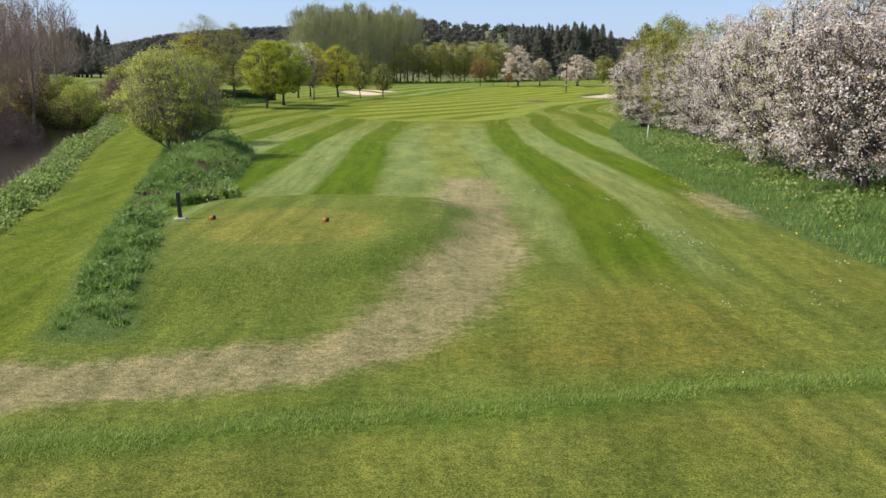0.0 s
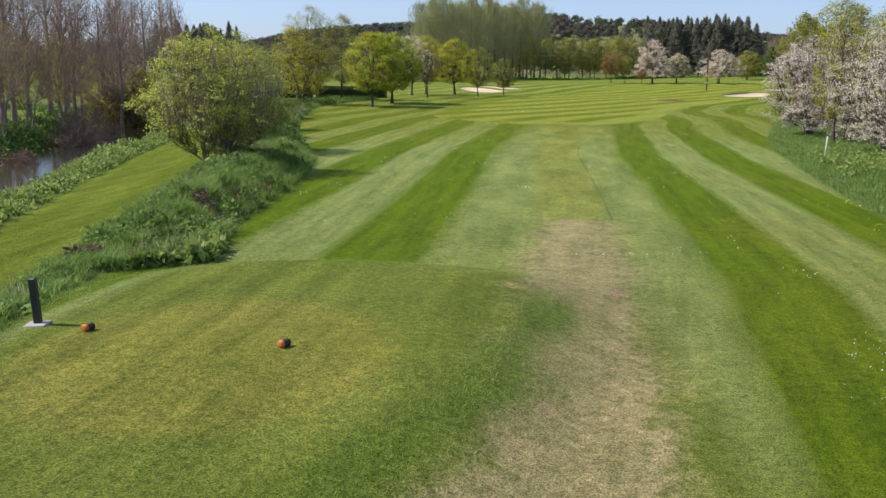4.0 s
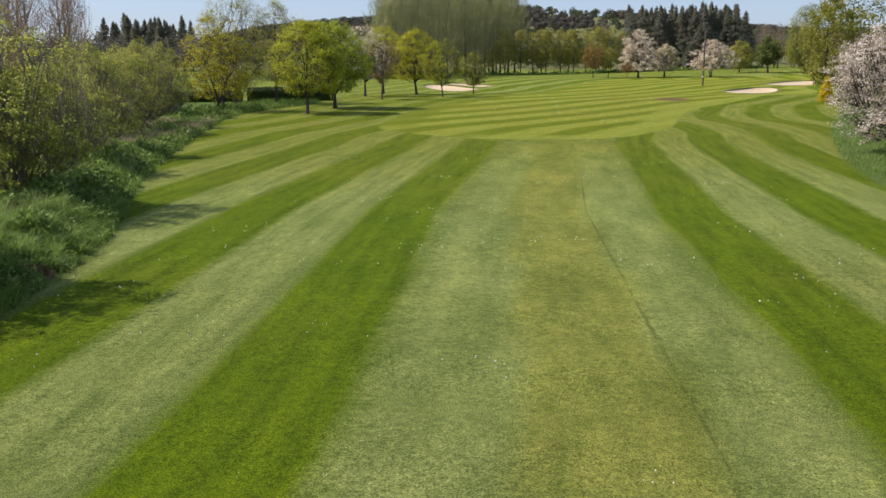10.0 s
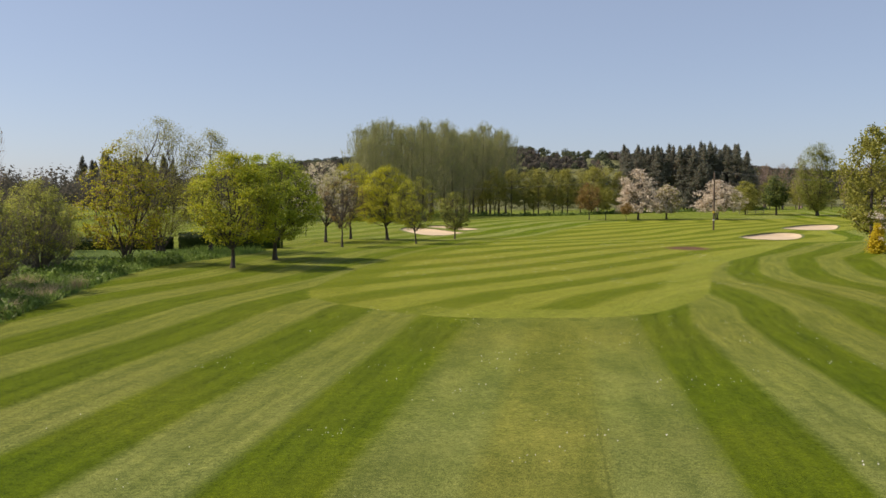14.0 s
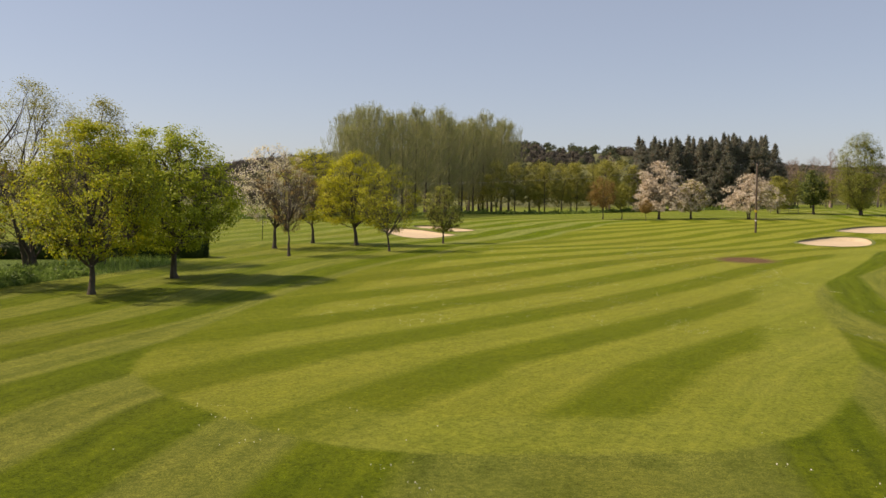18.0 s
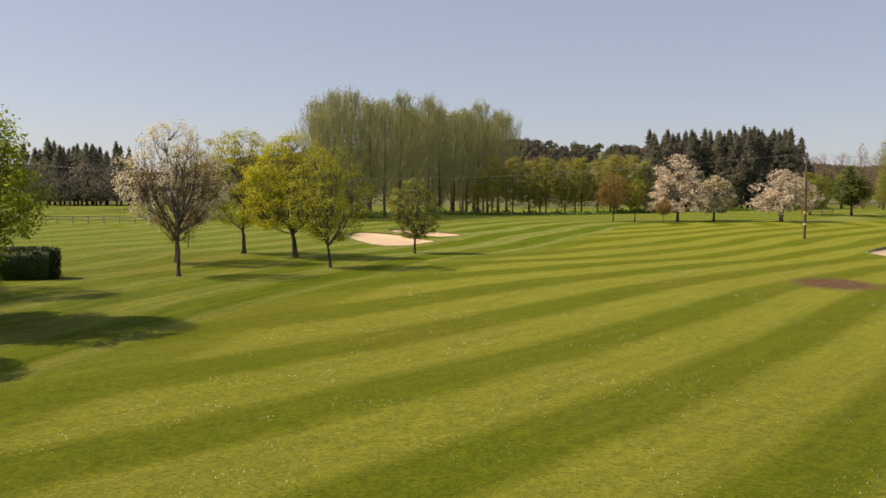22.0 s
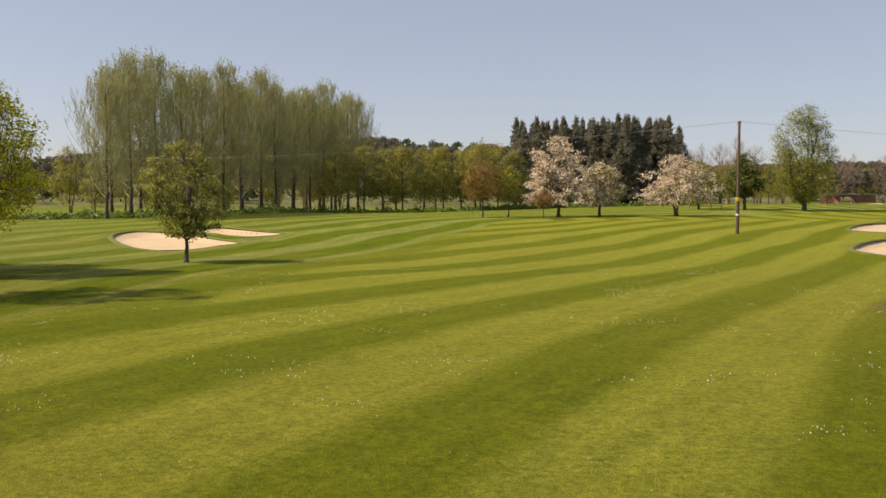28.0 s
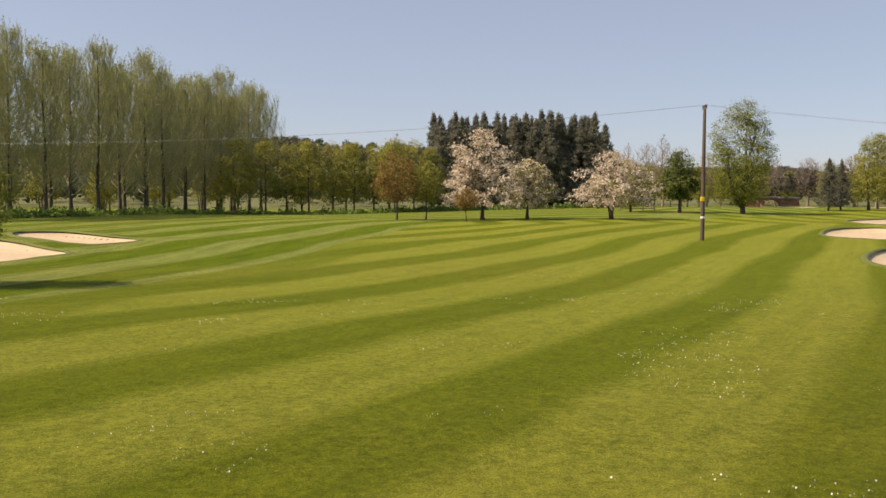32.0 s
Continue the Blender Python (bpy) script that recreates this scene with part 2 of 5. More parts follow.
def leaf_material(name, dark, light, translucent=0.35, rough=0.55):
    """Leaves or petals: each leaf its own tone, light passes through."""
    m, n, l, b = material(name)
    geo = n.new("ShaderNodeNewGeometry")
    r = ramp(n, [(0.0, dark), (0.55, tuple((p + q) / 2 for p, q in zip(dark, light))), (1.0, light)])
    tex = n.new("ShaderNodeTexCoord")
    big = noise_node(n, l, 0.9, 2, 0.5, tex.outputs["Object"])
    mixed = math_node(n, l, "MULTIPLY_ADD", geo.outputs["Random Per Island"], 0.6, math_node(n, l, "MULTIPLY_ADD", big.outputs[0], 0.9, -0.25), True)
    l.new(mixed, r.inputs[0])
    l.new(r.outputs[0], b.inputs["Base Color"])
    b.inputs["Roughness"].default_value = rough
    b.inputs["Specular IOR Level"].default_value = 0.25
    t = n.new("ShaderNodeBsdfTranslucent")
    l.new(r.outputs[0], t.inputs[0])
    mx = n.new("ShaderNodeMixShader")
    mx.inputs[0].default_value = translucent
    l.new(b.outputs[0], mx.inputs[1])
    l.new(t.outputs[0], mx.inputs[2])
    l.new(mx.outputs[0], n["Material Output"].inputs[0])
    return m


def bark_material(name, dark, light, scale=6.0):
    m, n, l, b = material(name)
    tex = n.new("ShaderNodeTexCoord")
    mp = n.new("ShaderNodeMapping")
    mp.inputs["Scale"].default_value = (1, 1, 0.25)
    l.new(tex.outputs["Object"], mp.inputs[0])
    a = noise_node(n, l, scale, 6, 0.7, mp.outputs[0])
    r = ramp(n, [(0.3, dark), (0.7, light)])
    l.new(a.outputs[0], r.inputs[0])
    l.new(r.outputs[0], b.inputs["Base Color"])
    b.inputs["Roughness"].default_value = 0.9
    bump = n.new("ShaderNodeBump")
    bump.inputs["Strength"].default_value, bump.inputs["Distance"].default_value = 0.6, 0.03
    l.new(a.outputs[0], bump.inputs["Height"])
    l.new(bump.outputs[0], b.inputs["Normal"])
    return m


def plain_material(name, dark, light, scale, rough=0.8, metal=0.0, bump_d=0.005):
    m, n, l, b = material(name)
    tex = n.new("ShaderNodeTexCoord")
    a = noise_node(n, l, scale, 5, 0.65, tex.outputs["Object"])
    big = noise_node(n, l, scale * 0.13, 3, 0.5, tex.outputs["Object"])
    s = math_node(n, l, "ADD", math_node(n, l, "MULTIPLY", a.outputs[0], 0.6), math_node(n, l, "MULTIPLY", big.outputs[0], 0.4))
    r = ramp(n, [(0.3, dark), (0.7, light)])
    l.new(s, r.inputs[0])
    l.new(r.outputs[0], b.inputs["Base Color"])
    b.inputs["Roughness"].default_value, b.inputs["Metallic"].default_value = rough, metal
    bump = n.new("ShaderNodeBump")
    bump.inputs["Strength"].default_value, bump.inputs["Distance"].default_value = 0.5, bump_d
    l.new(a.outputs[0], bump.inputs["Height"])
    l.new(bump.outputs[0], b.inputs["Normal"])
    return m


BARK = bark_material("bark_grey_brown", (0.032, 0.025, 0.018), (0.115, 0.094, 0.072))
BARK_PALE = bark_material("bark_olive_twigs", (0.17, 0.168, 0.085), (0.38, 0.37, 0.205))
BARK_DARK = bark_material("bark_dark", (0.018, 0.013, 0.01), (0.06, 0.045, 0.035))
BARK_TWIG = bark_material("bark_reddish_twigs", (0.15, 0.108, 0.085), (0.40, 0.305, 0.255))
BARK_BUSH = bark_material("bark_grey_stems", (0.105, 0.088, 0.066), (0.29, 0.25, 0.19))
LEAF = {
    "maple": leaf_material("leaf_fresh_green", (0.17, 0.23, 0.016), (0.52, 0.58, 0.06), 0.48),
    "lime": leaf_material("leaf_yellow_green", (0.22, 0.235, 0.010), (0.62, 0.60, 0.035), 0.46),
    "green": leaf_material("leaf_mid_green", (0.085, 0.12, 0.015), (0.28, 0.33, 0.06), 0.40),
    "hedge": leaf_material("leaf_dark_hedge", (0.018, 0.033, 0.009), (0.066, 0.105, 0.028), 0.2),
    "olive": leaf_material("leaf_olive_catkin", (0.17, 0.175, 0.026), (0.46, 0.45, 0.10), 0.45),
    "bush": leaf_material("leaf_willow_young", (0.22, 0.26, 0.036), (0.58, 0.62, 0.14), 0.62),
    "poplar": leaf_material("leaf_poplar_bud", (0.245, 0.275, 0.080), (0.50, 0.53, 0.20), 0.45),
    "copper": leaf_material("leaf_copper", (0.17, 0.10, 0.030), (0.40, 0.28, 0.085), 0.40),
    "blossom": leaf_material("petal_white", (0.44, 0.365, 0.31), (0.93, 0.88, 0.81), 0.36),
    "cream": leaf_material("petal_faded_cream", (0.46, 0.42, 0.22), (0.88, 0.84, 0.58), 0.4),
    "blossom_pink": leaf_material("petal_cream", (0.44, 0.36, 0.26), (0.88, 0.79, 0.65), 0.36),
    "needle": leaf_material("needle_dark", (0.12, 0.145, 0.115), (0.29, 0.31, 0.225), 0.5),
    "needle_brown": leaf_material("needle_brown", (0.13, 0.10, 0.07), (0.30, 0.24, 0.16), 0.4),
    "golden": leaf_material("leaf_golden", (0.405, 0.311, 0.016), (0.837, 0.675, 0.041), 0.35),
    "nettle": leaf_material("leaf_nettle", (0.042, 0.095, 0.016), (0.29, 0.41, 0.095), 0.42),
    "broad": leaf_material("leaf_broad_bank", (0.11, 0.18, 0.028), (0.40, 0.49, 0.14), 0.42),
    "blade": leaf_material("long_grass", (0.052, 0.115, 0.014), (0.31, 0.45, 0.10), 0.45),
    "blade_warm": leaf_material("tufted_grass", (0.16, 0.23, 0.030), (0.38, 0.46, 0.10), 0.48),
    "dry": leaf_material("leaf_dry_straw", (0.270, 0.203, 0.108), (0.675, 0.567, 0.365), 0.3),
    "bramble": leaf_material("bramble_brown", (0.081, 0.047, 0.034), (0.270, 0.162, 0.108), 0.2),
    "wood": leaf_material("leaf_far_wood", (0.060, 0.076, 0.040), (0.125, 0.145, 0.080), 0.5, 0.9),
    "wood_brown": leaf_material("leaf_far_bare_wood", (0.080, 0.074, 0.060), (0.150, 0.138, 0.112), 0.5, 0.9),
    "wood_dark": leaf_material("needle_far_wood", (0.045, 0.062, 0.048), (0.090, 0.112, 0.086), 0.5, 0.9),
    "daisy": leaf_material("daisy_white", (0.600, 0.600, 0.520), (0.850, 0.850, 0.800), 0.2),
    "dandelion": leaf_material("dandelion_yellow", (0.600, 0.420, 0.010), (0.850, 0.660, 0.030), 0.2),
}


def ground_material():
    m, n, l, b = material("turf")
    tex = n.new("ShaderNodeTexCoord")
    pos = tex.outputs["Object"]

    def attr(name):
        a = n.new("ShaderNodeAttribute")
        a.attribute_name = name
        return a.outputs["Fac"]

    M = lambda *a, **k: math_node(n, l, *a, **k)
    fine = noise_node(n, l, 9.0, 6, 0.75, pos)
    tuft = noise_node(n, l, 2.2, 5, 0.7, pos)
    patch = noise_node(n, l, 0.35, 4, 0.6, pos)
    broad = noise_node(n, l, 0.06, 3, 0.5, pos)
    wob = M("MULTIPLY_ADD", tuft.outputs[0], 0.5, -0.25)
    fs, ts, ps = fine.outputs[0], tuft.outputs[0], patch.outputs[0]

    def band(phase, soft):
        """Alternating bands one unit wide, with soft edges: 0 or 1."""
        s = M("SINE", M("MULTIPLY", phase, math.pi))
        return M("MULTIPLY_ADD", s, 1 / soft, 0.5, clamp=True)

    lane_phase = M("ADD", attr("lane"), M("MULTIPLY_ADD", fs, 0.10, M("MULTIPLY_ADD", ts, 0.14, -0.12)))
    lane = band(lane_phase, 0.5)
    # fairway bands: the dark ones are the narrower
    fw_phase = M("ADD", attr("fwphase"), M("MULTIPLY_ADD", ts, 0.06, M("MULTIPLY_ADD", ps, 0.12, -0.09)))
    fw = M("MULTIPLY_ADD", M("SUBTRACT", M("SINE", M("MULTIPLY", fw_phase, 2 * math.pi)), 0.12), 1.25, 0.5, clamp=True)
    lane_light = mix_color(n, l, ps, (0.164, 0.220, 0.050), (0.222, 0.268, 0.088))
    lane_dark = mix_color(n, l, ps, (0.074, 0.132, 0.002), (0.108, 0.162, 0.004))
    col = mix_color(n, l, lane, lane_light, lane_dark)
    # the yellowish walked lane in the middle, and the dark joints of the lanes
    mid = attr("midlane")
    col = mix_color(n, l, M("MULTIPLY", mid, 0.85), col, mix_color(n, l, ts, (0.168, 0.206, 0.030), (0.226, 0.240, 0.056)))
    jd = M("ABSOLUTE", M("ADD", attr("joint"), M("MULTIPLY", wob, 0.18)))
    joint = M("MULTIPLY", M("SUBTRACT", 1.0, M("DIVIDE", jd, 0.05), clamp=True), M("MULTIPLY", M("MULTIPLY", attr("jointmask"), M("MULTIPLY_ADD", ps, 2.0, -0.4, clamp=True)), 0.7))
    col = mix_color(n, l, joint, col, (0.035, 0.060, 0.010))
    # fairway
    f_light = mix_color(n, l, ps, (0.178, 0.214, 0.020), (0.226, 0.246, 0.038))
    f_dark = mix_color(n, l, ps, (0.094, 0.136, 0.005), (0.138, 0.168, 0.011))
    fcol = mix_color(n, l, fw, f_light, f_dark)
    col = mix_color(n, l, attr("olive"), col, mix_color(n, l, lane, mix_color(n, l, ps, (0.136, 0.166, 0.018), (0.172, 0.194, 0.034)), mix_color(n, l, ps, (0.078, 0.118, 0.003), (0.112, 0.146, 0.008))))
    # the pass round the edge: light on one side, dark on the other
    fcol = mix_color(n, l, M("MULTIPLY", attr("ring_dark"), 0.75), fcol, f_dark)
    fcol = mix_color(n, l, M("MULTIPLY", attr("ring_light"), 0.75), fcol, mix_color(n, l, ps, (0.188, 0.232, 0.024), (0.232, 0.258, 0.048)))
    fmask = M("MULTIPLY_ADD", M("ADD", attr("sd_fair"), M("MULTIPLY", wob, 0.5)), 4.0, 0.5, clamp=True)
    col = mix_color(n, l, fmask, col, fcol)
    # ground with no lanes
    plain = mix_color(n, l, ps, (0.112, 0.160, 0.017), (0.176, 0.208, 0.042))
    col = mix_color(n, l, attr("plain"), col, plain)
    # dry tint in patches
    dryf = M("MULTIPLY", M("MULTIPLY_ADD", broad.outputs[0], 3.2, -1.55, clamp=True), 0.28)
    col = mix_color(n, l, dryf, col, (0.205, 0.180, 0.034))
    # scorched places with an orange tint
    scorch = M("MULTIPLY", attr("scorch"), M("MULTIPLY_ADD", ts, 1.3, -0.15, clamp=True))
    col = mix_color(n, l, scorch, col, mix_color(n, l, fs, (0.170, 0.145, 0.014), (0.260, 0.205, 0.040)))
    # strip beside the river
    smask = M("MULTIPLY_ADD", M("ADD", attr("sd_strip"), M("MULTIPLY", wob, 0.4)), 3.0, 0.5, clamp=True)
    scol = mix_color(n, l, ps, (0.092, 0.142, 0.006), (0.146, 0.184, 0.018))
    scol = mix_color(n, l, M("MULTIPLY_ADD", M("SINE", M("MULTIPLY", M("ADD", attr("sd_strip"), M("MULTIPLY", wob, 0.3)), 5.2)), 0.16, 0.16), scol, (0.190, 0.235, 0.036))
    col = mix_color(n, l, smask, col, scol)
    # long rough
    rmask = M("MULTIPLY_ADD", M("ADD", attr("sd_rough"), M("MULTIPLY", wob, 1.2)), 2.0, 0.5, clamp=True)
    col = mix_color(n, l, rmask, col, mix_color(n, l, ts, (0.050, 0.090, 0.016), (0.13, 0.19, 0.055)))
    # closely mown tee top
    tmask = M("MULTIPLY_ADD", M("ADD", attr("sd_tee"), M("MULTIPLY", wob, 0.35)), 2.6, 0.4, clamp=True)
    col = mix_color(n, l, M("MULTIPLY", tmask, 0.9), col, mix_color(n, l, ps, (0.165, 0.195, 0.022), (0.240, 0.225, 0.055)))
    # worn path, bare earth
    wmask = M("MULTIPLY", M("ADD", M("MULTIPLY", attr("worn"), 1.35), M("MULTIPLY_ADD", ts, 2.6, M("MULTIPLY_ADD", fs, 1.6, -2.4))), M("MULTIPLY", attr("worn"), 1.3), clamp=True)
    col = mix_color(n, l, M("MULTIPLY", wmask, 0.80), col, mix_color(n, l, ts, (0.245, 0.212, 0.095), (0.375, 0.315, 0.175)))
    bare = M("MULTIPLY_ADD", M("ADD", attr("bare"), M("MULTIPLY", wob, 2.2)), 2.5, 0.0, clamp=True)
    col = mix_color(n, l, M("MULTIPLY", bare, 0.8), col, mix_color(n, l, fs, (0.27, 0.18, 0.11), (0.42, 0.30, 0.21)))
    dmask = M("MULTIPLY_ADD", M("ADD", attr("dirt"), M("MULTIPLY", wob, 1.6)), 2.0, 0.3, clamp=True)
    col = mix_color(n, l, dmask, col, mix_color(n, l, fs, (0.085, 0.050, 0.028), (0.19, 0.12, 0.07)))
    # wooded and farmed distance
    col = mix_color(n, l, attr("hill"), col, mix_color(n, l, ps, (0.11, 0.125, 0.06), (0.17, 0.18, 0.09)))
    # thick grass on the near tee's shoulder; painted shade down the other tee's flank
    lush_shade = M("MULTIPLY", attr("lush_shade"), M("MULTIPLY_ADD", ts, 1.4, 0.25, clamp=True))
    col = mix_color(n, l, lush_shade, col, mix_color(n, l, fs, (0.060, 0.114, 0.008), (0.122, 0.182, 0.026)))
    # streaks left by the mower along the lanes and bands
    sep = n.new("ShaderNodeSeparateXYZ")
    l.new(pos, sep.inputs[0])
    com = n.new("ShaderNodeCombineXYZ")
    across = M("ADD", M("MULTIPLY", attr("lane"), M("SUBTRACT", 1.0, fmask)), M("MULTIPLY", M("MULTIPLY", attr("fwphase"), 2.5), fmask))
    l.new(across, com.inputs[0])
    l.new(M("MULTIPLY", sep.outputs[1], 0.035), com.inputs[1])
    drag = noise_node(n, l, 5.0, 4, 0.65, com.outputs[0])
    streak = ramp(n, [(0.33, (0.70, 0.75, 0.66)), (0.5, (1, 1, 1)), (0.67, (1.30, 1.23, 1.25))])
    l.new(drag.outputs[0], streak.inputs[0])
    col = mix_color(n, l, M("MULTIPLY", M("MULTIPLY_ADD", fmask, -0.55, 0.9), M("SUBTRACT", 1.0, rmask)), col, streak.outputs[0], "MULTIPLY")
    # grain
    blade = noise_node(n, l, 46.0, 5, 0.75, pos)
    grain = ramp(n, [(0.36, (0.26, 0.30, 0.20)), (0.5, (1.0, 1, 0.95)), (0.64, (1.86, 1.75, 1.80))])
    l.new(blade.outputs[0], grain.inputs[0])
    col = mix_color(n, l, M("MULTIPLY_ADD", fmask, -0.35, 0.95), col, grain.outputs[0], "MULTIPLY")
    tussock = ramp(n, [(0.36, (0.50, 0.55, 0.42)), (0.5, (1, 1, 1)), (0.64, (1.50, 1.42, 1.40))])
    l.new(fs, tussock.inputs[0])
    col = mix_color(n, l, 0.6, col, tussock.outputs[0], "MULTIPLY")
    clump = ramp(n, [(0.25, (0.72, 0.77, 0.68)), (0.5, (1, 1, 1)), (0.75, (1.22, 1.17, 1.12))])
    l.new(ts, clump.inputs[0])
    col = mix_color(n, l, 0.8, col, clump.outputs[0], "MULTIPLY")
    l.new(col, b.inputs["Base Color"])
    b.inputs["Roughness"].default_value = 0.85
    b.inputs["Specular IOR Level"].default_value = 0.06
    h = M("MULTIPLY_ADD", blade.outputs[0], 0.5, M("MULTIPLY_ADD", fs, 0.6, M("MULTIPLY", ts, 0.7)))
    bump = n.new("ShaderNodeBump")
    bump.inputs["Strength"].default_value, bump.inputs["Distance"].default_value = 0.9, 0.10
    l.new(h, bump.inputs["Height"])
    l.new(bump.outputs[0], b.inputs["Normal"])
    return m


TURF = ground_material()
SAND = plain_material("sand", (0.40, 0.31, 0.19), (0.56, 0.455, 0.30), 3.0, 0.95, 0, 0.02)
LIP = plain_material("turf_lip", (0.070, 0.095, 0.010), (0.130, 0.155, 0.024), 8.0, 0.9, 0, 0.03)
POLE_WOOD = bark_material("pole_wood", (0.05, 0.035, 0.025), (0.14, 0.10, 0.075), 12)
POST_DARK = plain_material("post_black", (0.012, 0.013, 0.012), (0.035, 0.035, 0.034), 30, 0.5)
ORANGE = plain_material("marker_orange", (0.42, 0.10, 0.015), (0.58, 0.17, 0.03), 40, 0.45)
WHITE = plain_material("painted_white", (0.60, 0.60, 0.57), (0.80, 0.80, 0.78), 25, 0.5)
STONE = plain_material("stone_grey", (0.22, 0.21, 0.19), (0.42, 0.40, 0.37), 12, 0.85)
YELLOW = plain_material("sign_yellow", (0.55, 0.38, 0.02), (0.72, 0.52, 0.04), 20, 0.5)
METAL = plain_material("galvanised_metal", (0.25, 0.26, 0.27), (0.42, 0.43, 0.44), 30, 0.45, 0.8)
WIRE = plain_material("wire_metal", (0.22, 0.23, 0.24), (0.34, 0.35, 0.36), 30, 0.5, 0.5)


# ---- ground: one sheet to the horizon ----
def axis(lo, hi, step, far_lo, far_hi, grow=1.16):
    mid = list(np.arange(lo, hi + 1e-6, step))
    out, s = [], step
    v = hi
    while v < far_hi:
        s = min(s * grow, 120)
        v += s
        out.append(v)
    inn, s, v = [], step, lo
    while v > far_lo:
        s = min(s * grow, 120)
        v -= s
        inn.append(v)
    return np.array(inn[::-1] + mid + out)


def lane_line(y):
    """x of the lane joint on the right of the walked middle lane."""
    return np.interp(y, [-10, 25, 39, 47, 56, 64, 82, 150], [1.6, 1.3, 0.6, 0.0, -0.7, -0.8, -1.0, -1.0])


def build_ground():
    xs, ys = axis(-64, 48, 0.45, -2600, 2600), axis(-9, 238, 0.45, -2200, 3200)
    X, Y = np.meshgrid(xs, ys)
    x, y = X.ravel(), Y.ravel()
    z = height(x, y)
    nx, ny = len(xs), len(ys)
    i = (np.arange(ny - 1)[:, None] * nx + np.arange(nx - 1)).ravel()
    me = mesh_of("ground", np.stack([x, y, z], 1), np.stack([i, i + 1, i + nx + 1, i + nx], 1), True)

    def put(name, v):
        me.attributes.new(name, "FLOAT", "POINT").data.foreach_set("value", np.asarray(v, np.float32))

    fair = poly_dist(x, y, FAIRWAY, True)
    # lanes run along the hole; behind the fairway's left corner they follow its edge
    line = lane_line(y)
    xr = np.interp(y, [-10, 14, 18, 28, 43, 56, 64, 82, 88, 95, 100, 104, 108, 119, 126, 135, 142, 150, 160, 171, 190], [4.4, 2.6, 2.5, 2.9, 2.2, 1.35, 1.4, 1.3, 1.9, 1.4, 0.2, 0.2, 0.8, 3.1, 6.7, 10.8, 13.8, 20.3, 23.8, 24.8, 41.8])
    xl = line - 4.4
    lane = np.where(x > xr, (x - xr) / 2.05, np.where(x > xl, (x - xr) / (xr - xl), -1 + (x - xl) / 2.2))
    left = x < np.interp(y, [150, 200, 260], [-3, 14, 60])
    follow = np.where(left, smoothstep(84, 102, y), smoothstep(126, 144, y) * (x < 12))
    lane = lane * (1 - follow) + follow * (np.where(left, -6.6, -4.6) + np.minimum(fair, 0) / np.interp(y, [130, 150], [2.1, 2.7]))
    put("lane", lane)
    put("midlane", smoothstep(0.12, -0.12, x - line) * smoothstep(-2.3, -2.06, x - line) * smoothstep(25, 40, y) * smoothstep(84, 82, y))
    put("olive", 0.85 * smoothstep(54, 84, y + 0.6 * np.clip(-x - 4, 0, 12)) * (1 - 0.5 * smoothstep(138, 152, y)))
    put("joint", x - line)
    put("jointmask", smoothstep(27, 36, y) * smoothstep(76, 62, y))
    g = np.interp(y, [80, 85, 95, 104, 126, 130, 142, 148, 160, 175, 200], [-23, -21, -16.6, -12.5, -2.4, 0, 8.4, 11.8, 18, 27, 45])
    # the bands bow a little off that line
    u, v = np.clip(x / 10, -1.4, 1.4), np.clip((y - 120) / 30, -0.95, 1.5)
    bow = -0.686 + 0.12 * u - 0.637 * v + 0.156 * u * u - 0.249 * u * v + 0.406 * v * v - 0.131 * v ** 3 - 0.01 * u * v * v - 0.016 * u * u * v
    put("fwphase", (x - g + 3.5) / 5.7 + 0.03 + bow)
    ring = smoothstep(2.9, 2.2, fair) * smoothstep(178, 166, y)
    right = smoothstep(-2.5, 2.5, x - np.interp(y, [83, 100, 130, 160, 200], [-8, -4, 1, 10, 25]))
    put("ring_light", ring * right)
    put("ring_dark", ring * (1 - right) * smoothstep(86, 96, y))
    spot = lambda px, py, rx, ry: np.exp(-((x - px) / rx) ** 2 - ((y - py) / ry) ** 2)
    put("scorch", np.clip(0.95 * spot(3.1, 14.6, 2.0, 2.6) + 0.6 * spot(1.0, 12.3, 3.0, 0.9) + 0.5 * spot(4.9, 34.8, 1.6, 2.6) + 0.5 * spot(7.6, 18.0, 1.2, 4.0)
                          + 0.4 * spot(3.0, 8.9, 2.0, 0.8) + 0.2 * spot(-2.2, 7.4, 2.0, 0.8) + 0.3 * spot(-4.5, 19.8, 2.0, 1.6) + 0.35 * spot(5.6, 28.0, 1.4, 4.0), 0, 1))
    put("bare", np.clip(spot(-0.35, 23.3, 0.16, 1.3) + spot(0.75, 26.5, 0.35, 0.7) + 0.9 * spot(-0.2, 20.4, 0.25, 0.6) + 0.8 * spot(-0.3, 27.2, 0.2, 0.4) + 0.7 * spot(0.3, 30.5, 0.4, 0.8), 0, 1) - 0.45)
    put("hill", np.maximum(smoothstep(330, 400, y), smoothstep(250, 400, np.hypot(x, y - 100))))
    put("sd_fair", fair)
    strip = np.minimum(-poly_dist(x, y, STRIP_L), poly_dist(x, y, STRIP_R))
    put("sd_strip", strip)
    bank = bank_sd(x, y)
    river = poly_dist(x, y, STRIP_L)
    river = np.minimum(river, 13 - river)
    rr = -poly_dist(x, y, ROUGH_RIGHT)
    put("sd_rough", np.clip(np.maximum(np.maximum(bank, river), np.where(y < 140, rr, -9)), -9, 9))
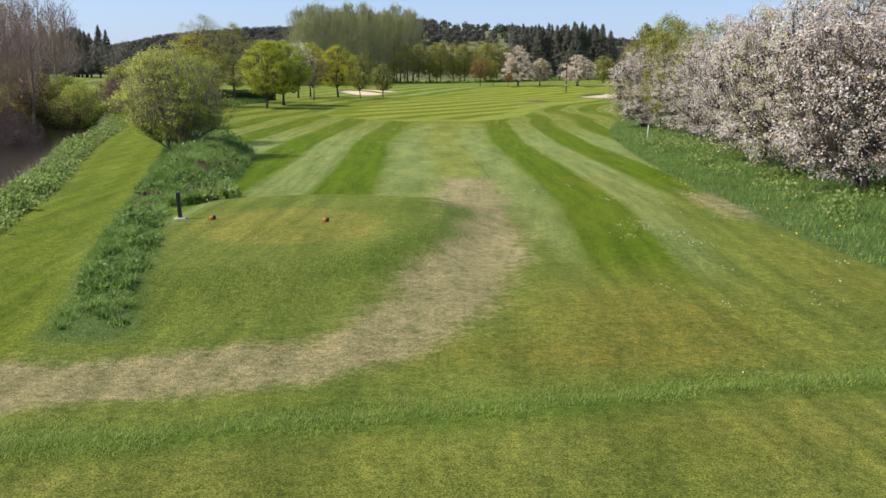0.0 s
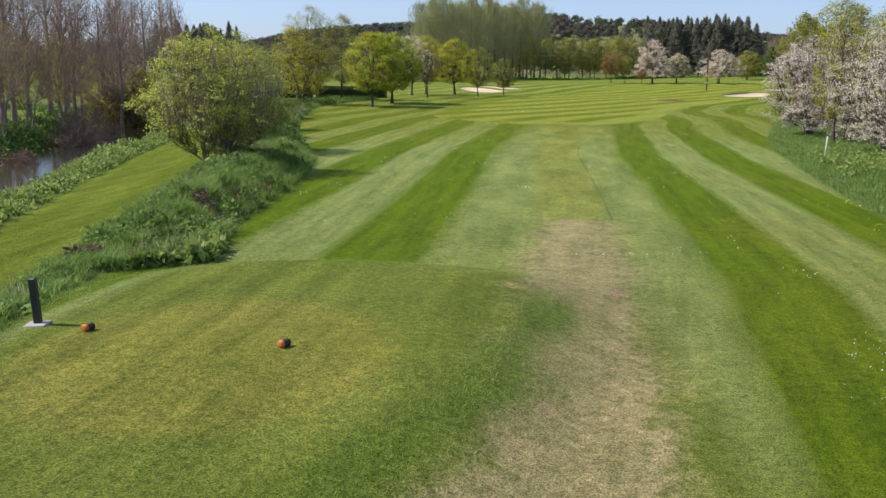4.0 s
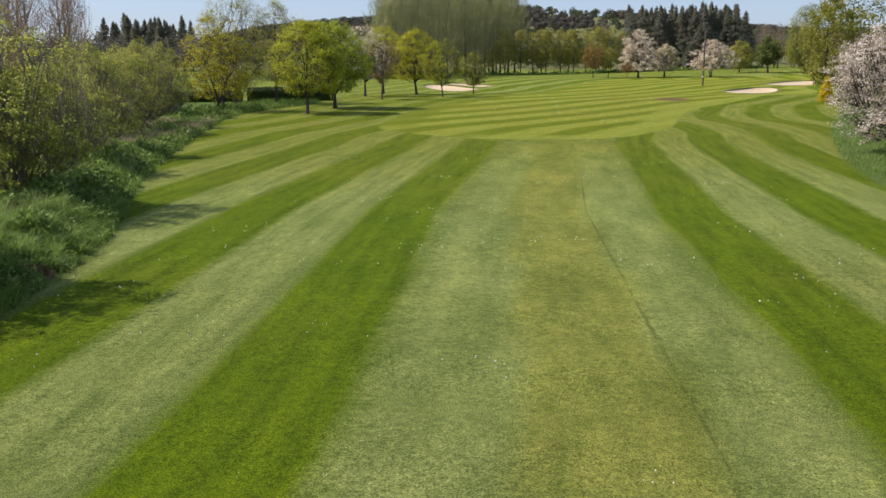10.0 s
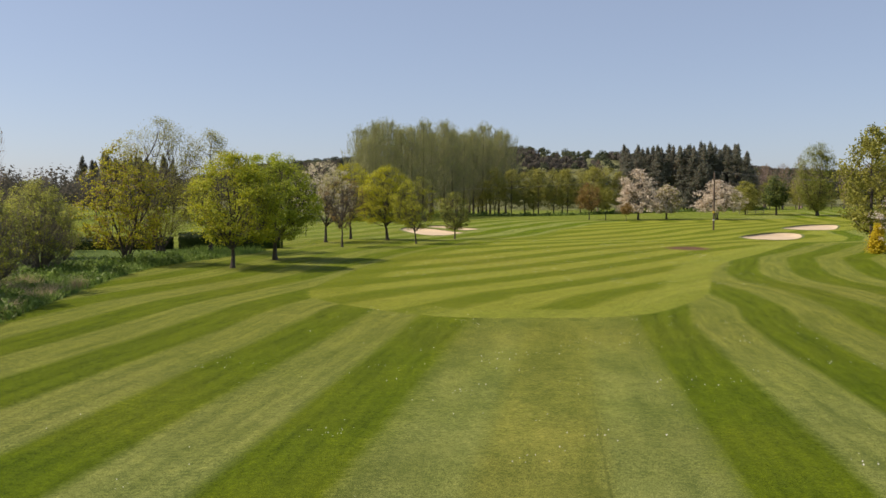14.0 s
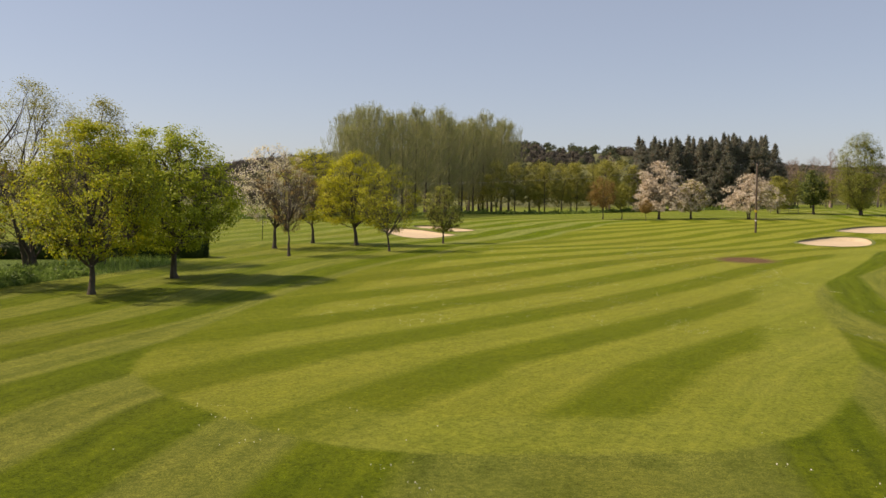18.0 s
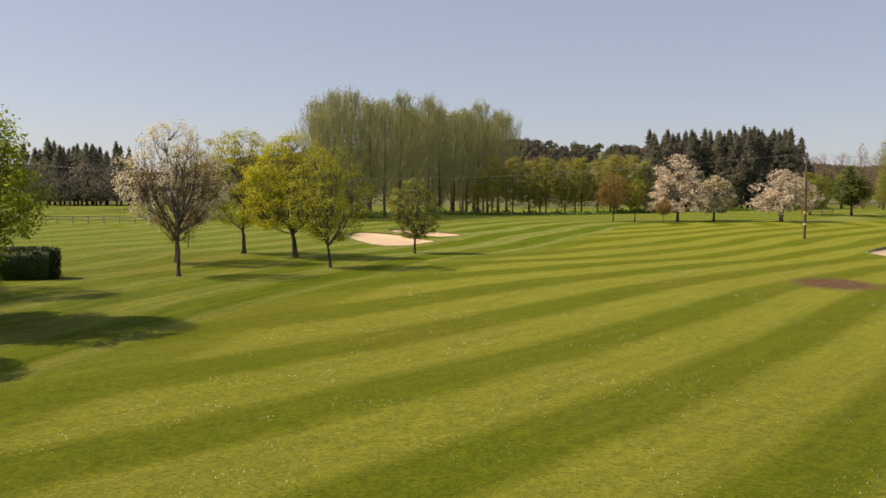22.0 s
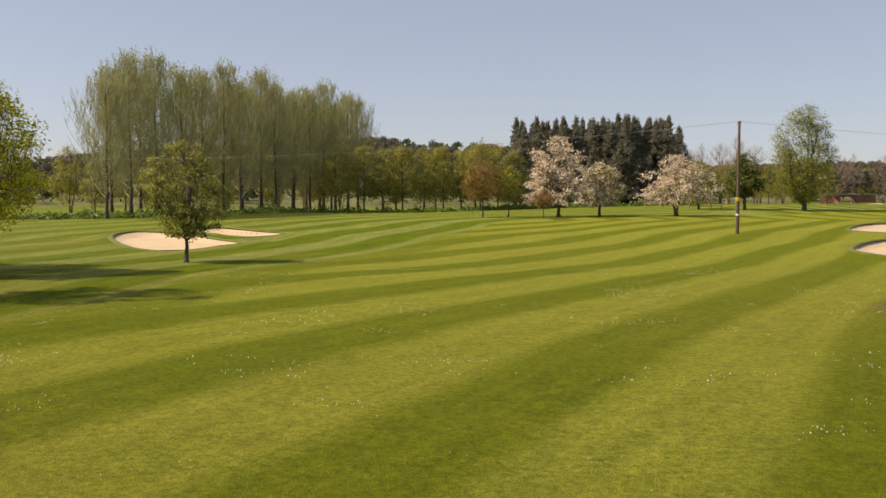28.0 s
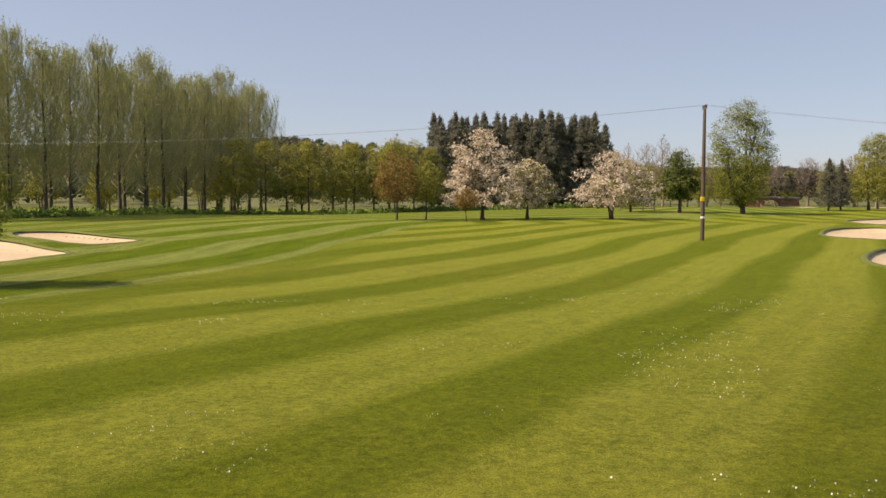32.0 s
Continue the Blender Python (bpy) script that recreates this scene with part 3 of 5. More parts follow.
    put("sd_tee", np.maximum(np.maximum(1.0 - np.hypot((x + 4.3) / 2.3, (y - 20.7) / 2.7), -2) * 2, 2.0 * np.clip(smoothstep(-6, -4, x) * smoothstep(14, 11, x) * smoothstep(9.3, 8.7, y - 0.265 * x + 0.2 * value_noise(x, y, 1.3, 14)), 0, 1) - 2))
    worn = smoothstep(2.0, 0.45, np.abs(poly_dist(x, y, WORN)) * np.interp(y, [11.5, 14.5], [1.3, 1.0]) + 0.35 * value_noise(x, y, 1.1, 8))
    worn = np.maximum(worn, 0.8 * smoothstep(1.3, 0.2, np.hypot((x - 8.0 - 0.03 * (y - 29)) / 0.9, (y - 28.5) / 5.0) + 0.4 * value_noise(x, y, 0.9, 9)))
    put("worn", worn)
    lush_shade = smoothstep(1.0, 0.4, np.abs(y - 0.265 * x - 9.75 + 0.25 * value_noise(x, y, 1.7, 12))) * smoothstep(-10, -8, x) * smoothstep(14, 11, x)
    # right flank of the tee: longer grass, its slope shade put into the colour
    flank = poly_dist(x, y, TEE, True) + 0.2 * value_noise(x, y, 0.9, 13)
    put("lush_shade", np.maximum(lush_shade, 0.9 * smoothstep(-1.3, -0.7, flank) * smoothstep(0.2, -0.3, flank) * smoothstep(-3.4, -1.6, x) * smoothstep(26, 24, y)))
    dirt = 1 - np.hypot((x - 9.3) / 2.0, (y - 130.0) / 3.0)
    dirt = np.maximum(dirt, 0.85 - np.hypot((x + 8.5 - 0.3 * (y - 27.4)) / 1.2, (y - 27.6) / 0.75))
    put("dirt", np.maximum(dirt, -2))
    far_end = 27.0 - 8 * smoothstep(0.5, 3.0, x) + 15 * smoothstep(5.0, 6.8, x)
    put("plain", np.maximum(smoothstep(1.6, -1.6 - 4 * smoothstep(0.5, 3.0, x), y - far_end + 1.2 * smoothstep(0.5, 3.0, x) * value_noise(x, y, 5, 71)) * np.where(x > -7, 1, 0), smoothstep(-30, -34, x) * (1 - 0.5 * smoothstep(100, 120, y)))
        + 0.3 * smoothstep(-15, -20, x) * smoothstep(95, 106, y) * smoothstep(-34, -30, x))
    return tagged(part("ground", me, TURF), "mown striped turf with long rough and worn paths", "ground", kind="structure")


ground = build_ground()


def river():
    pts = curve_through([(-9, -40), (-15.5, 10), (-19.8, 28), (-29.0, 55), (-37, 80), (-48, 96), (-64, 104), (-100, 114)], 6)
    d = np.gradient(pts, axis=0)
    nrm = np.stack([-d[:, 1], d[:, 0]], 1) / np.hypot(d[:, 0], d[:, 1])[:, None]
    a, b = pts + nrm * 8, pts - nrm * 8
    v = np.concatenate([np.c_[a, np.full(len(a), -1.45)], np.c_[b, np.full(len(a), -1.45)]])
    k = np.arange(len(a) - 1)
    me = mesh_of("river_water", v, np.stack([k, k + 1, k + 1 + len(a), k + len(a)], 1))
    m, n, l, bs = material("river_water")
    bs.inputs["Base Color"].default_value = (0.035, 0.03, 0.022, 1)
    bs.inputs["Roughness"].default_value = 0.06
    tex = n.new("ShaderNodeTexCoord")
    nz = noise_node(n, l, 2.5, 4, 0.6, tex.outputs["Object"])
    bump = n.new("ShaderNodeBump")
    bump.inputs["Strength"].default_value, bump.inputs["Distance"].default_value = 0.25, 0.05
    l.new(nz.outputs[0], bump.inputs["Height"])
    l.new(bump.outputs[0], bs.inputs["Normal"])
    tagged(part("river_water", me, m), "brown slow river water between grassy banks", "water", kind="structure")


river()


def bunker(outline):
    """Sand sheet in its hollow, raked a little up towards the rim."""
    pts = np.asarray(outline)
    c = pts.mean(0)
    rings = 8
    v = []
    for r in range(rings + 1):
        f = r / rings
        p = c + (pts - c) * (f * 1.0 + 0.012)
        d = poly_dist(p[:, 0], p[:, 1], pts, True)
        z = height(p[:, 0], p[:, 1])
        v.append(np.c_[p, z + 0.03 + 0.06 * smoothstep(0.9, 0.0, d) + 0.02 * value_noise(p[:, 0], p[:, 1], 0.9, 5)])
    m = len(pts)
    v = np.concatenate(v)
    f = []
    for r in range(rings):
        for k in range(m):
            q = (k + 1) % m
            f.append((r * m + k, r * m + q, (r + 1) * m + q, (r + 1) * m + k))
    thing = new("bunker")
    part("sand", mesh_of("sand", v, f, True), SAND, thing)
    # turf lip round the rim, cut down to the sand
    d = np.roll(pts, -1, 0) - np.roll(pts, 1, 0)
    out = np.stack([d[:, 1], -d[:, 0]], 1) / np.hypot(d[:, 0], d[:, 1])[:, None]
    if poly_dist(*(pts + out * 0.05).T, pts, True).mean() > 0:
        out = -out
    rim = []
    for o, dz in ((-0.06, -0.02), (-0.02, 0.04), (0.05, 0.085), (0.20, 0.045), (0.36, -0.04)):
        p = pts + out * o
        z = height(*(pts + out * 0.35).T)
        z = np.where(o < 0.2, np.maximum(z, height(*p.T)), height(*p.T))
        high = 0.25 + 0.75 * np.clip((pts[:, 1] - pts[:, 1].min()) / np.ptp(pts[:, 1]), 0, 1)
        rim.append(np.c_[p, z + (dz * high if dz > 0 else dz) + 0.02 * value_noise(p[:, 0], p[:, 1], 0.4, 6)])
    f = []
    for r in range(4):
        for k in range(m):
            q = (k + 1) % m
            f.append((r * m + k, r * m + q, (r + 1) * m + q, (r + 1) * m + k))
    part("turf_lip", mesh_of("turf_lip", np.concatenate(rim), f, True), LIP, thing, "dark cut turf lip")
    return tagged(thing, "pale raked sand in a turf-lipped golf bunker", "bunker", "golf bunkers", "structure")


for outline in BUNKERS:
    bunker(outline)


# ---- trees ----
def tubes(paths, radii, sides):
    """Tapered tubes round many paths at once. paths (n, k, 3), radii (n, k)."""
    paths, radii = np.asarray(paths, float), np.asarray(radii, float)
    n, k, _ = paths.shape
    d = np.gradient(paths, axis=1)
    d /= np.linalg.norm(d, axis=2, keepdims=True) + 1e-9
    ref = np.where(np.abs(d[..., 2:3]) > 0.9, [1.0, 0, 0], [0, 0, 1.0])
    u = np.cross(d, ref)
    u /= np.linalg.norm(u, axis=2, keepdims=True) + 1e-9
    w = np.cross(d, u)
    a = np.arange(sides) / sides * 2 * math.pi
    v = paths[:, :, None] + radii[:, :, None, None] * (np.cos(a)[:, None] * u[:, :, None] + np.sin(a)[:, None] * w[:, :, None])
    base = (np.arange(n)[:, None, None] * k + np.arange(k - 1)[:, None]) * sides
    s = np.arange(sides)
    t = (s + 1) % sides
    f = np.stack([base + s, base + t, base + sides + t, base + sides + s], -1).reshape(-1, 4)
    return v.reshape(-1, 3), f


def join(blocks):
    vs, fs, o = [], [], 0
    for v, f in blocks:
        vs.append(v)
        fs.append(f + o)
        o += len(v)
    return np.concatenate(vs), np.concatenate(fs)


def arcs(a, b, k, sag, rng, wob):
    """Curved ways from points a to points b, k points each; sag lifts (or drops) the middle."""
    t = np.linspace(0, 1, k)[None, :, None]
    p = a[:, None] * (1 - t) + b[:, None] * t
    length = np.linalg.norm(b - a, axis=1)[:, None]
    hump = (t[..., 0] * (1 - t[..., 0]) * 4)
    p[..., 2] += hump * np.reshape(sag, (-1, 1)) * length
    side = rng.normal(0, 1, (len(a), 1, 3)) * wob * length[..., None]
    p += side * hump[..., None]
    return p


def leaves(centres, size, rng, stretch=1.6, up=0.0, spread=0.0, facing=None):
    """Kite-shaped leaves bent along their middle, two triangles each, at the centres, all ways or about square to facing."""
    n = len(centres)
    c = centres + rng.normal(0, 1, (n, 3)) * spread
    d = rng.normal(0, 1, (n, 3)) + [0, 0, up]
    if facing is not None:
        d = np.cross(d, facing)
    d /= np.linalg.norm(d, axis=1, keepdims=True) + 1e-9
    e = np.cross(d, rng.normal(0, 1, (n, 3)) if facing is None else facing)
    e /= np.linalg.norm(e, axis=1, keepdims=True) + 1e-9
    s = (size * rng.uniform(0.6, 1.35, n))[:, None]
    nn = np.cross(d, e) * s * 0.18
    v = np.stack([c - d * s * stretch * 0.5, c + e * s * 0.5 + nn, c + d * s * stretch * 0.5, c - e * s * 0.5 + nn], 1).reshape(-1, 3)
    i = np.arange(n)[:, None] * 4
    f = np.concatenate([i + [0, 1, 2], i + [0, 2, 3]], 1).reshape(-1, 3)
    return v, f


PROFILES = {  # radius of the crown by height, 0 at its foot, 1 at its top
    "round": ([0, 0.12, 0.35, 0.6, 0.82, 0.95, 1.0], [0.35, 0.78, 1.0, 0.95, 0.68, 0.35, 0.05]),
    "dome": ([0, 0.1, 0.3, 0.6, 0.85, 1.0], [0.75, 0.95, 1.0, 0.85, 0.5, 0.08]),
    "vase": ([0, 0.2, 0.5, 0.75, 0.92, 1.0], [0.18, 0.5, 0.88, 1.0, 0.75, 0.15]),
    "column": ([0, 0.15, 0.4, 0.7, 0.9, 1.0], [0.35, 0.8, 1.0, 0.9, 0.5, 0.1]),
    "cone": ([0, 0.08, 0.4, 0.7, 0.86, 0.94, 1.0], [0.7, 1.0, 0.78, 0.44, 0.22, 0.09, 0.0]),
    "bush": ([0, 0.15, 0.4, 0.7, 0.9, 1.0], [0.6, 0.9, 1.0, 0.85, 0.5, 0.12]),
}


def crown_points(rng, n, profile, shell, lumps, seed):
    """Points in a crown of unit height and radius, thick near its skin, with lumps and gaps."""
    px, pr = PROFILES[profile]
    out = np.zeros((0, 3))
    while len(out) < n:
        m = n * 3
        s = rng.uniform(0, 1, m)
        r = np.interp(s, px, pr)
        keep = rng.uniform(0, 1, m) < (r + 0.12)
        s, r = s[keep], r[keep]
        a = rng.uniform(0, 2 * math.pi, len(s))
        f = rng.uniform(0, 1, len(s)) ** shell
        lump = 1 + lumps * value_noise(a * 2.2 + seed, s * 5.2 + 3, 1.0, seed)
        q = np.stack([np.cos(a) * r * f * lump, np.sin(a) * r * f * lump, s + 0.05 * lumps * value_noise(a * 3, s * 2, 1.0, seed + 1)], 1)
        g = value_noise(q[:, 0] * 3.1 + q[:, 2] * 5, q[:, 1] * 3.1 - q[:, 2] * 4, 1.0, seed + 2)
        out = np.concatenate([out, q[rng.uniform(-0.75, 0.5, len(q)) < g]])
    return out[:n]


def make_tree(name, seed, h, foot, radius, profile, leaf, n_leaf, leaf_size, trunk_r=0.16, limbs=11, branches=70, twigs=420, bark=None, stems=1,
              rise=0.25, shell=0.45, lumps=0.25, spread=0.16, wob=0.08, trunk_top=0.8, twig_r=0.008, lean=0.03, second=None, label="", category="tree",
              clump=0.0):
    """A tree: tapered trunk, limbs that reach to branches, branches to twigs, and leaves round the twigs."""
    rng = np.random.RandomState(seed)
    bark = bark or BARK
    scale = np.array([radius, radius, h - foot])
    at = lambda q: q * scale + [0, 0, foot]
    tips = at(crown_points(rng, twigs, profile, shell, lumps, seed))
    mids = at(crown_points(rng, branches, profile, 0.6, lumps, seed) * [0.78, 0.78, 0.93] + [0, 0, 0.02])
    ends = at(crown_points(rng, limbs, profile, 0.7, lumps, seed) * [0.55, 0.55, 0.85] + [0, 0, 0.04])
    # trunk or stems
    k = 9
    tr = []
    for s in range(stems):
        t = np.linspace(0, 1, k)
        a = rng.uniform(0, 6.28)
        out = 0.0 if stems == 1 else rng.uniform(0.25, 0.6) * radius
        foot_xy = np.zeros(2) if stems == 1 else rng.normal(0, 0.08 + 0.02 * stems, 2)
        p = np.zeros((k, 3))
        p[:, 2] = t * h * trunk_top - 0.12
        bend = np.cumsum(rng.normal(0, lean * h * 0.16, (k, 2)), 0)
        bend -= bend[0]
        p[:, :2] = foot_xy + bend + np.outer(t ** 1.3, [math.cos(a) * out, math.sin(a) * out])
        tr.append(p)
    tr = np.array(tr)
    rr = trunk_r / math.sqrt(stems) * (1 - 0.86 * np.linspace(0, 1, k)) * np.where(np.linspace(0, 1, k) == 0, 1.45, 1.0)
    trunk = tubes(tr, np.tile(rr, (stems, 1)), 9)
    # limbs leave the trunk below their ends
    fine = np.concatenate([np.stack([np.interp(np.linspace(0, 1, 60), np.linspace(0, 1, k), p[:, c]) for c in range(3)], 1) for p in tr])
    fine = fine[fine[:, 2] > min(foot * 0.8, h * 0.35) * (0.3 if stems > 1 else 1)]

    def nearest(src, pts, drop):
        q = pts.copy()
        q[:, 2] -= drop * np.linalg.norm((pts - src.mean(0))[:, :2], axis=1)
        d = np.linalg.norm(q[:, None] - src[None], axis=2)
        return src[d.argmin(1)]

    a = nearest(fine, ends, 0.2 + rise * 2.2)
    limb = arcs(a, ends, 7, -0.10 + 0.25 * rng.uniform(0, 1, len(a)) * rise, rng, wob)
    lr = np.linspace(1, 0.25, 7)[None] * (trunk_r / math.sqrt(stems) * rng.uniform(0.28, 0.5, (len(a), 1)))
    lf = np.concatenate([limb.reshape(-1, 3), fine[len(fine) // 3:]])
    a = nearest(lf, mids, rise)
    mid = arcs(a, mids, 5, 0.04 * rng.uniform(-1, 1, len(a)), rng, wob)
    mr = np.linspace(1, 0.3, 5)[None] * np.full((len(a), 1), max(trunk_r * 0.13, twig_r * 1.6))
    mf = np.concatenate([mid.reshape(-1, 3), limb[:, 3:].reshape(-1, 3)])
    a = nearest(mf, tips, rise)
    tip = arcs(a, tips, 4, 0.03 * rng.uniform(-1, 1, len(a)), rng, wob)
    twr = np.linspace(1, 0.35, 4)[None] * np.full((len(a), 1), twig_r)
    branch = join([tubes(limb, lr, 6), tubes(mid, mr, 4), tubes(tip, twr, 3)])
    thing = new(name)
    part("trunk", mesh_of("trunk", *trunk, True), bark, thing)
    part("branchwork", mesh_of("branchwork", *branch, True), bark, thing)
    if n_leaf:
        if clump:
            # tufts of leaves round the twig ends, some thick and some thin, turned up and outwards
            share = rng.exponential(1.0, len(tip)) + 0.15
            w = rng.choice(len(tip), n_leaf, p=share / share.sum())
            c = tip[w, -1] + rng.normal(0, 1, (n_leaf, 3)) * [clump, clump, clump * 0.6]
            facing = rng.normal(0, 0.55, (n_leaf, 3)) + [0, 0, 0.6] + (c - [0, 0, foot + 0.4 * (h - foot)]) / radius * 0.7
            facing /= np.linalg.norm(facing, axis=1, keepdims=True)
        else:
            w = rng.randint(0, len(tip), n_leaf)
            s = rng.uniform(0.25, 1.05, n_leaf) * 3
            i = np.clip(s.astype(int), 0, 2)
            f = (s - i)[:, None]
            c, facing = tip[w, i] * (1 - f) + tip[w, i + 1] * f, None
        cut = n_leaf if second is None else int(n_leaf * (1 - second[1]))
        if clump and second is not None:
            order = rng.permutation(n_leaf)
            c, facing = c[order], facing[order]
        for name_, sl, lf_m in (("crown", slice(0, cut), leaf), ("leaves", slice(cut, n_leaf), second[0] if second else None)):
            if lf_m is not None:
                v, fcs = leaves(c[sl], leaf_size, rng, 1.5, 0.15, 0.0 if clump else spread, None if facing is None else facing[sl])
                part(name_, mesh_of(name_, v, fcs), lf_m, thing)
    return tagged(thing, label, category)


def stand(tree, x, y, turn=0.0, size=1.0, sink=0.0):
    """Puts a thing on the ground."""
    tree.matrix_basis = Matrix.Translation((x, y, float(height(x, y)) - sink)) @ pose(0, 0, 0, 0, 0, turn) @ Matrix.Scale(size, 4)
    return tree


def again(tree, x, y, turn=0.0, size=1.0, label="", tall=1.0):
    m = Matrix.Translation((x, y, float(height(x, y)))) @ pose(0, 0, 0, 0, 0, turn)
    ob = copy_thing(tree, m)
    ob.matrix_basis = m @ Matrix.Diagonal((size, size, size * tall, 1))
    if label:
        tagged(ob, label)
    return ob


# feature trees of the left row
L = LEAF
OPEN = dict(trunk_top=0.40, limbs=18, branches=150, twig_r=0.010, rise=0.75, shell=0.30, lumps=0.22)
stand(make_tree("maple_tree", 11, 7.7, 1.6, 3.2, "round", L["maple"], 21000, 0.088, 0.17, twigs=800, clump=0.20, second=(L["lime"], 0.55), label="round maple with fresh yellow-green leaves on mown grass", **OPEN), -23.8, 103.6)
stand(make_tree("maple_tree", 12, 8.2, 1.5, 3.3, "round", L["maple"], 26000, 0.092, 0.20, twigs=900, clump=0.20, label="taller round maple with bright green leaves", **OPEN), -23.3, 110.9)
stand(make_tree("cherry_tree", 13, 6.4, 1.7, 2.4, "vase", L["copper"], 3200, 0.060, 0.12, twigs=620, clump=0.10, label="slim young tree with brown buds and thin twigs", **OPEN), -22.3, 126.8)
stand(make_tree("cherry_tree", 14, 8.3, 2.0, 3.3, "round", L["cream"], 9000, 0.080, 0.18, twigs=600, clump=0.17, second=(L["blossom"], 0.3), label="cherry tree with thin white blossom", **OPEN), -26.1, 134.7)
stand(make_tree("lime_tree", 15, 8.7, 2.0, 3.5, "round", L["lime"], 16000, 0.078, 0.17, twigs=800, clump=0.18, label="tree with sparse yellow-green young leaves", **OPEN), -26.2, 145.4)
stand(make_tree("lime_tree", 16, 8.2, 1.8, 3.4, "dome", L["lime"], 22000, 0.080, 0.20, twigs=850, clump=0.19, label="broad tree with bright yellow-green leaves", **OPEN), -21.0, 141.2)
stand(make_tree("young_tree", 17, 6.9, 1.5, 2.2, "round", L["lime"], 9500, 0.064, 0.10, twigs=520, clump=0.14, second=(L["green"], 0.4), label="young slim tree with thin olive leaves", **OPEN), -16.5, 133.5)
stand(make_tree("young_tree", 18, 5.6, 1.2, 2.1, "round", L["green"], 11500, 0.066, 0.12, twigs=520, clump=0.12, second=(L["olive"], 0.5), label="small round tree with green leaves beside a bunker", **OPEN), -14.8, 150.4)


# poplar row behind the bunkers
def make_poplar(seed, h, radius):
    """A poplar: one straight stem, limbs that turn upwards, upright shoots on them and pale buds along the shoots."""
    rng = np.random.RandomState(seed)
    k = 12
    t = np.linspace(0, 1, k)
    stem = np.stack([np.cumsum(rng.normal(0, 0.05, k)), np.cumsum(rng.normal(0, 0.05, k)), t * h * 0.95 - 0.2], 1)
    trunk = tubes(stem[None], (0.24 * (1 - 0.92 * t) * np.where(t == 0, 1.4, 1))[None], 9)
    n = 66
    s = np.linspace(0.13, 0.90, n) + rng.uniform(-0.01, 0.01, n)
    a = np.arange(n) * 2.4 + rng.uniform(-0.5, 0.5, n)
    foot = np.stack([np.interp(s, t, stem[:, c]) for c in range(3)], 1)
    reach = radius * np.interp(s, [0.1, 0.25, 0.5, 0.75, 0.95], [0.95, 1.0, 0.90, 0.62, 0.25]) * rng.uniform(0.45, 1.05, n)
    tip = foot + np.stack([np.cos(a) * reach, np.sin(a) * reach, np.minimum(reach * rng.uniform(0.8, 1.35, n), h * (1.0 - 0.16 * (reach / radius) ** 2) * rng.uniform(0.86, 1.0, n) - foot[:, 2])], 1)
    limb = arcs(foot, tip, 7, -0.12, rng, 0.03)
    limb_r = np.linspace(1, 0.2, 7)[None] * (0.030 + 0.050 * (1 - s))[:, None]

    def shoots(src, count, low, high, rise, out, wob):
        w = np.repeat(np.arange(len(src)), count)
        f = rng.uniform(0.2, 1.0, len(w)) * (src.shape[1] - 1)
        i = np.minimum(f.astype(int), src.shape[1] - 2)
        p = src[w, i] + (src[w, i + 1] - src[w, i]) * (f - i)[:, None]
        b = rng.uniform(0, 6.283, len(w))
        size = rng.uniform(low, high, len(w))[:, None]
        d = np.stack([np.cos(b) * out, np.sin(b) * out, np.full(len(w), rise)], 1) * size
        q = p + d
        top = h * (1.02 - 0.14 * np.hypot(q[:, 0], q[:, 1]) ** 2 / radius ** 2) * rng.uniform(0.90, 1.0, len(w))
        q[:, 2] = np.maximum(np.minimum(q[:, 2], top), p[:, 2] + 0.2)
        return arcs(p, q, 4, -0.06, rng, wob)

    shoot = shoots(limb, 8, 1.4, 3.4, 0.96, 0.24, 0.03)
    twig = shoots(shoot, 4, 0.6, 1.4, 0.93, 0.30, 0.03)
    taper = np.linspace(1, 0.35, 4)[None]
    branch = join([tubes(limb, limb_r, 5), tubes(shoot, taper * np.full((len(shoot), 1), 0.020), 3), tubes(twig, taper * np.full((len(twig), 1), 0.012), 3)])
    m = 12000
    w, f = rng.randint(0, len(twig), m), rng.uniform(0.2, 3, m)
    i = np.minimum(f.astype(int), 2)
    c = twig[w, i] + (twig[w, i + 1] - twig[w, i]) * (f - i)[:, None]
    thing = new("poplar_tree")
    part("trunk", mesh_of("trunk", *trunk, True), BARK, thing)
    part("branchwork", mesh_of("branchwork", *branch, True), BARK_PALE, thing)
    part("crown", mesh_of("crown", *leaves(c, 0.075, rng, 1.8, 2.0, 0.06)), LEAF["poplar"], thing)
    return tagged(thing, "tall poplar with thin upright branches and pale spring buds", "tree")


poplars = [make_poplar(21, 19.9, 5.3), make_poplar(22, 20.4, 5.0), make_poplar(23, 18.9, 5.5)]
for k, s in enumerate([0.0, 0.07, 0.15, 0.215, 0.29, 0.36, 0.45, 0.52, 0.61, 0.70, 0.78, 0.86, 0.95, 1.03, -0.06]):
    x, y = -37.0 + 18.5 * s, 208.0 + 70.0 * s
    grow = float(np.interp(s, [0, 0.3, 1.0], [0.94, 1.02, 1.13]))
    if k < 3:
        stand(poplars[k], x, y, 0, grow)
    else:
        again(poplars[k % 3], x, y, 57 * k + 20, grow * (1.0, 0.97, 1.03, 0.95)[k % 4] if k < 14 else 0.82)

for k, s in enumerate([0.03, 0.11, 0.25, 0.40, 0.48, 0.57, 0.66, 0.74, 0.82, 0.91, 0.99]):
    again(poplars[(k + 1) % 3], -41.5 + 18.5 * s, 211.0 + 70.0 * s, 83 * k + 5, float(np.interp(s, [0, 0.3, 1.0], [0.92, 0.98, 1.08])) * (0.96, 1.02, 0.93)[k % 3])

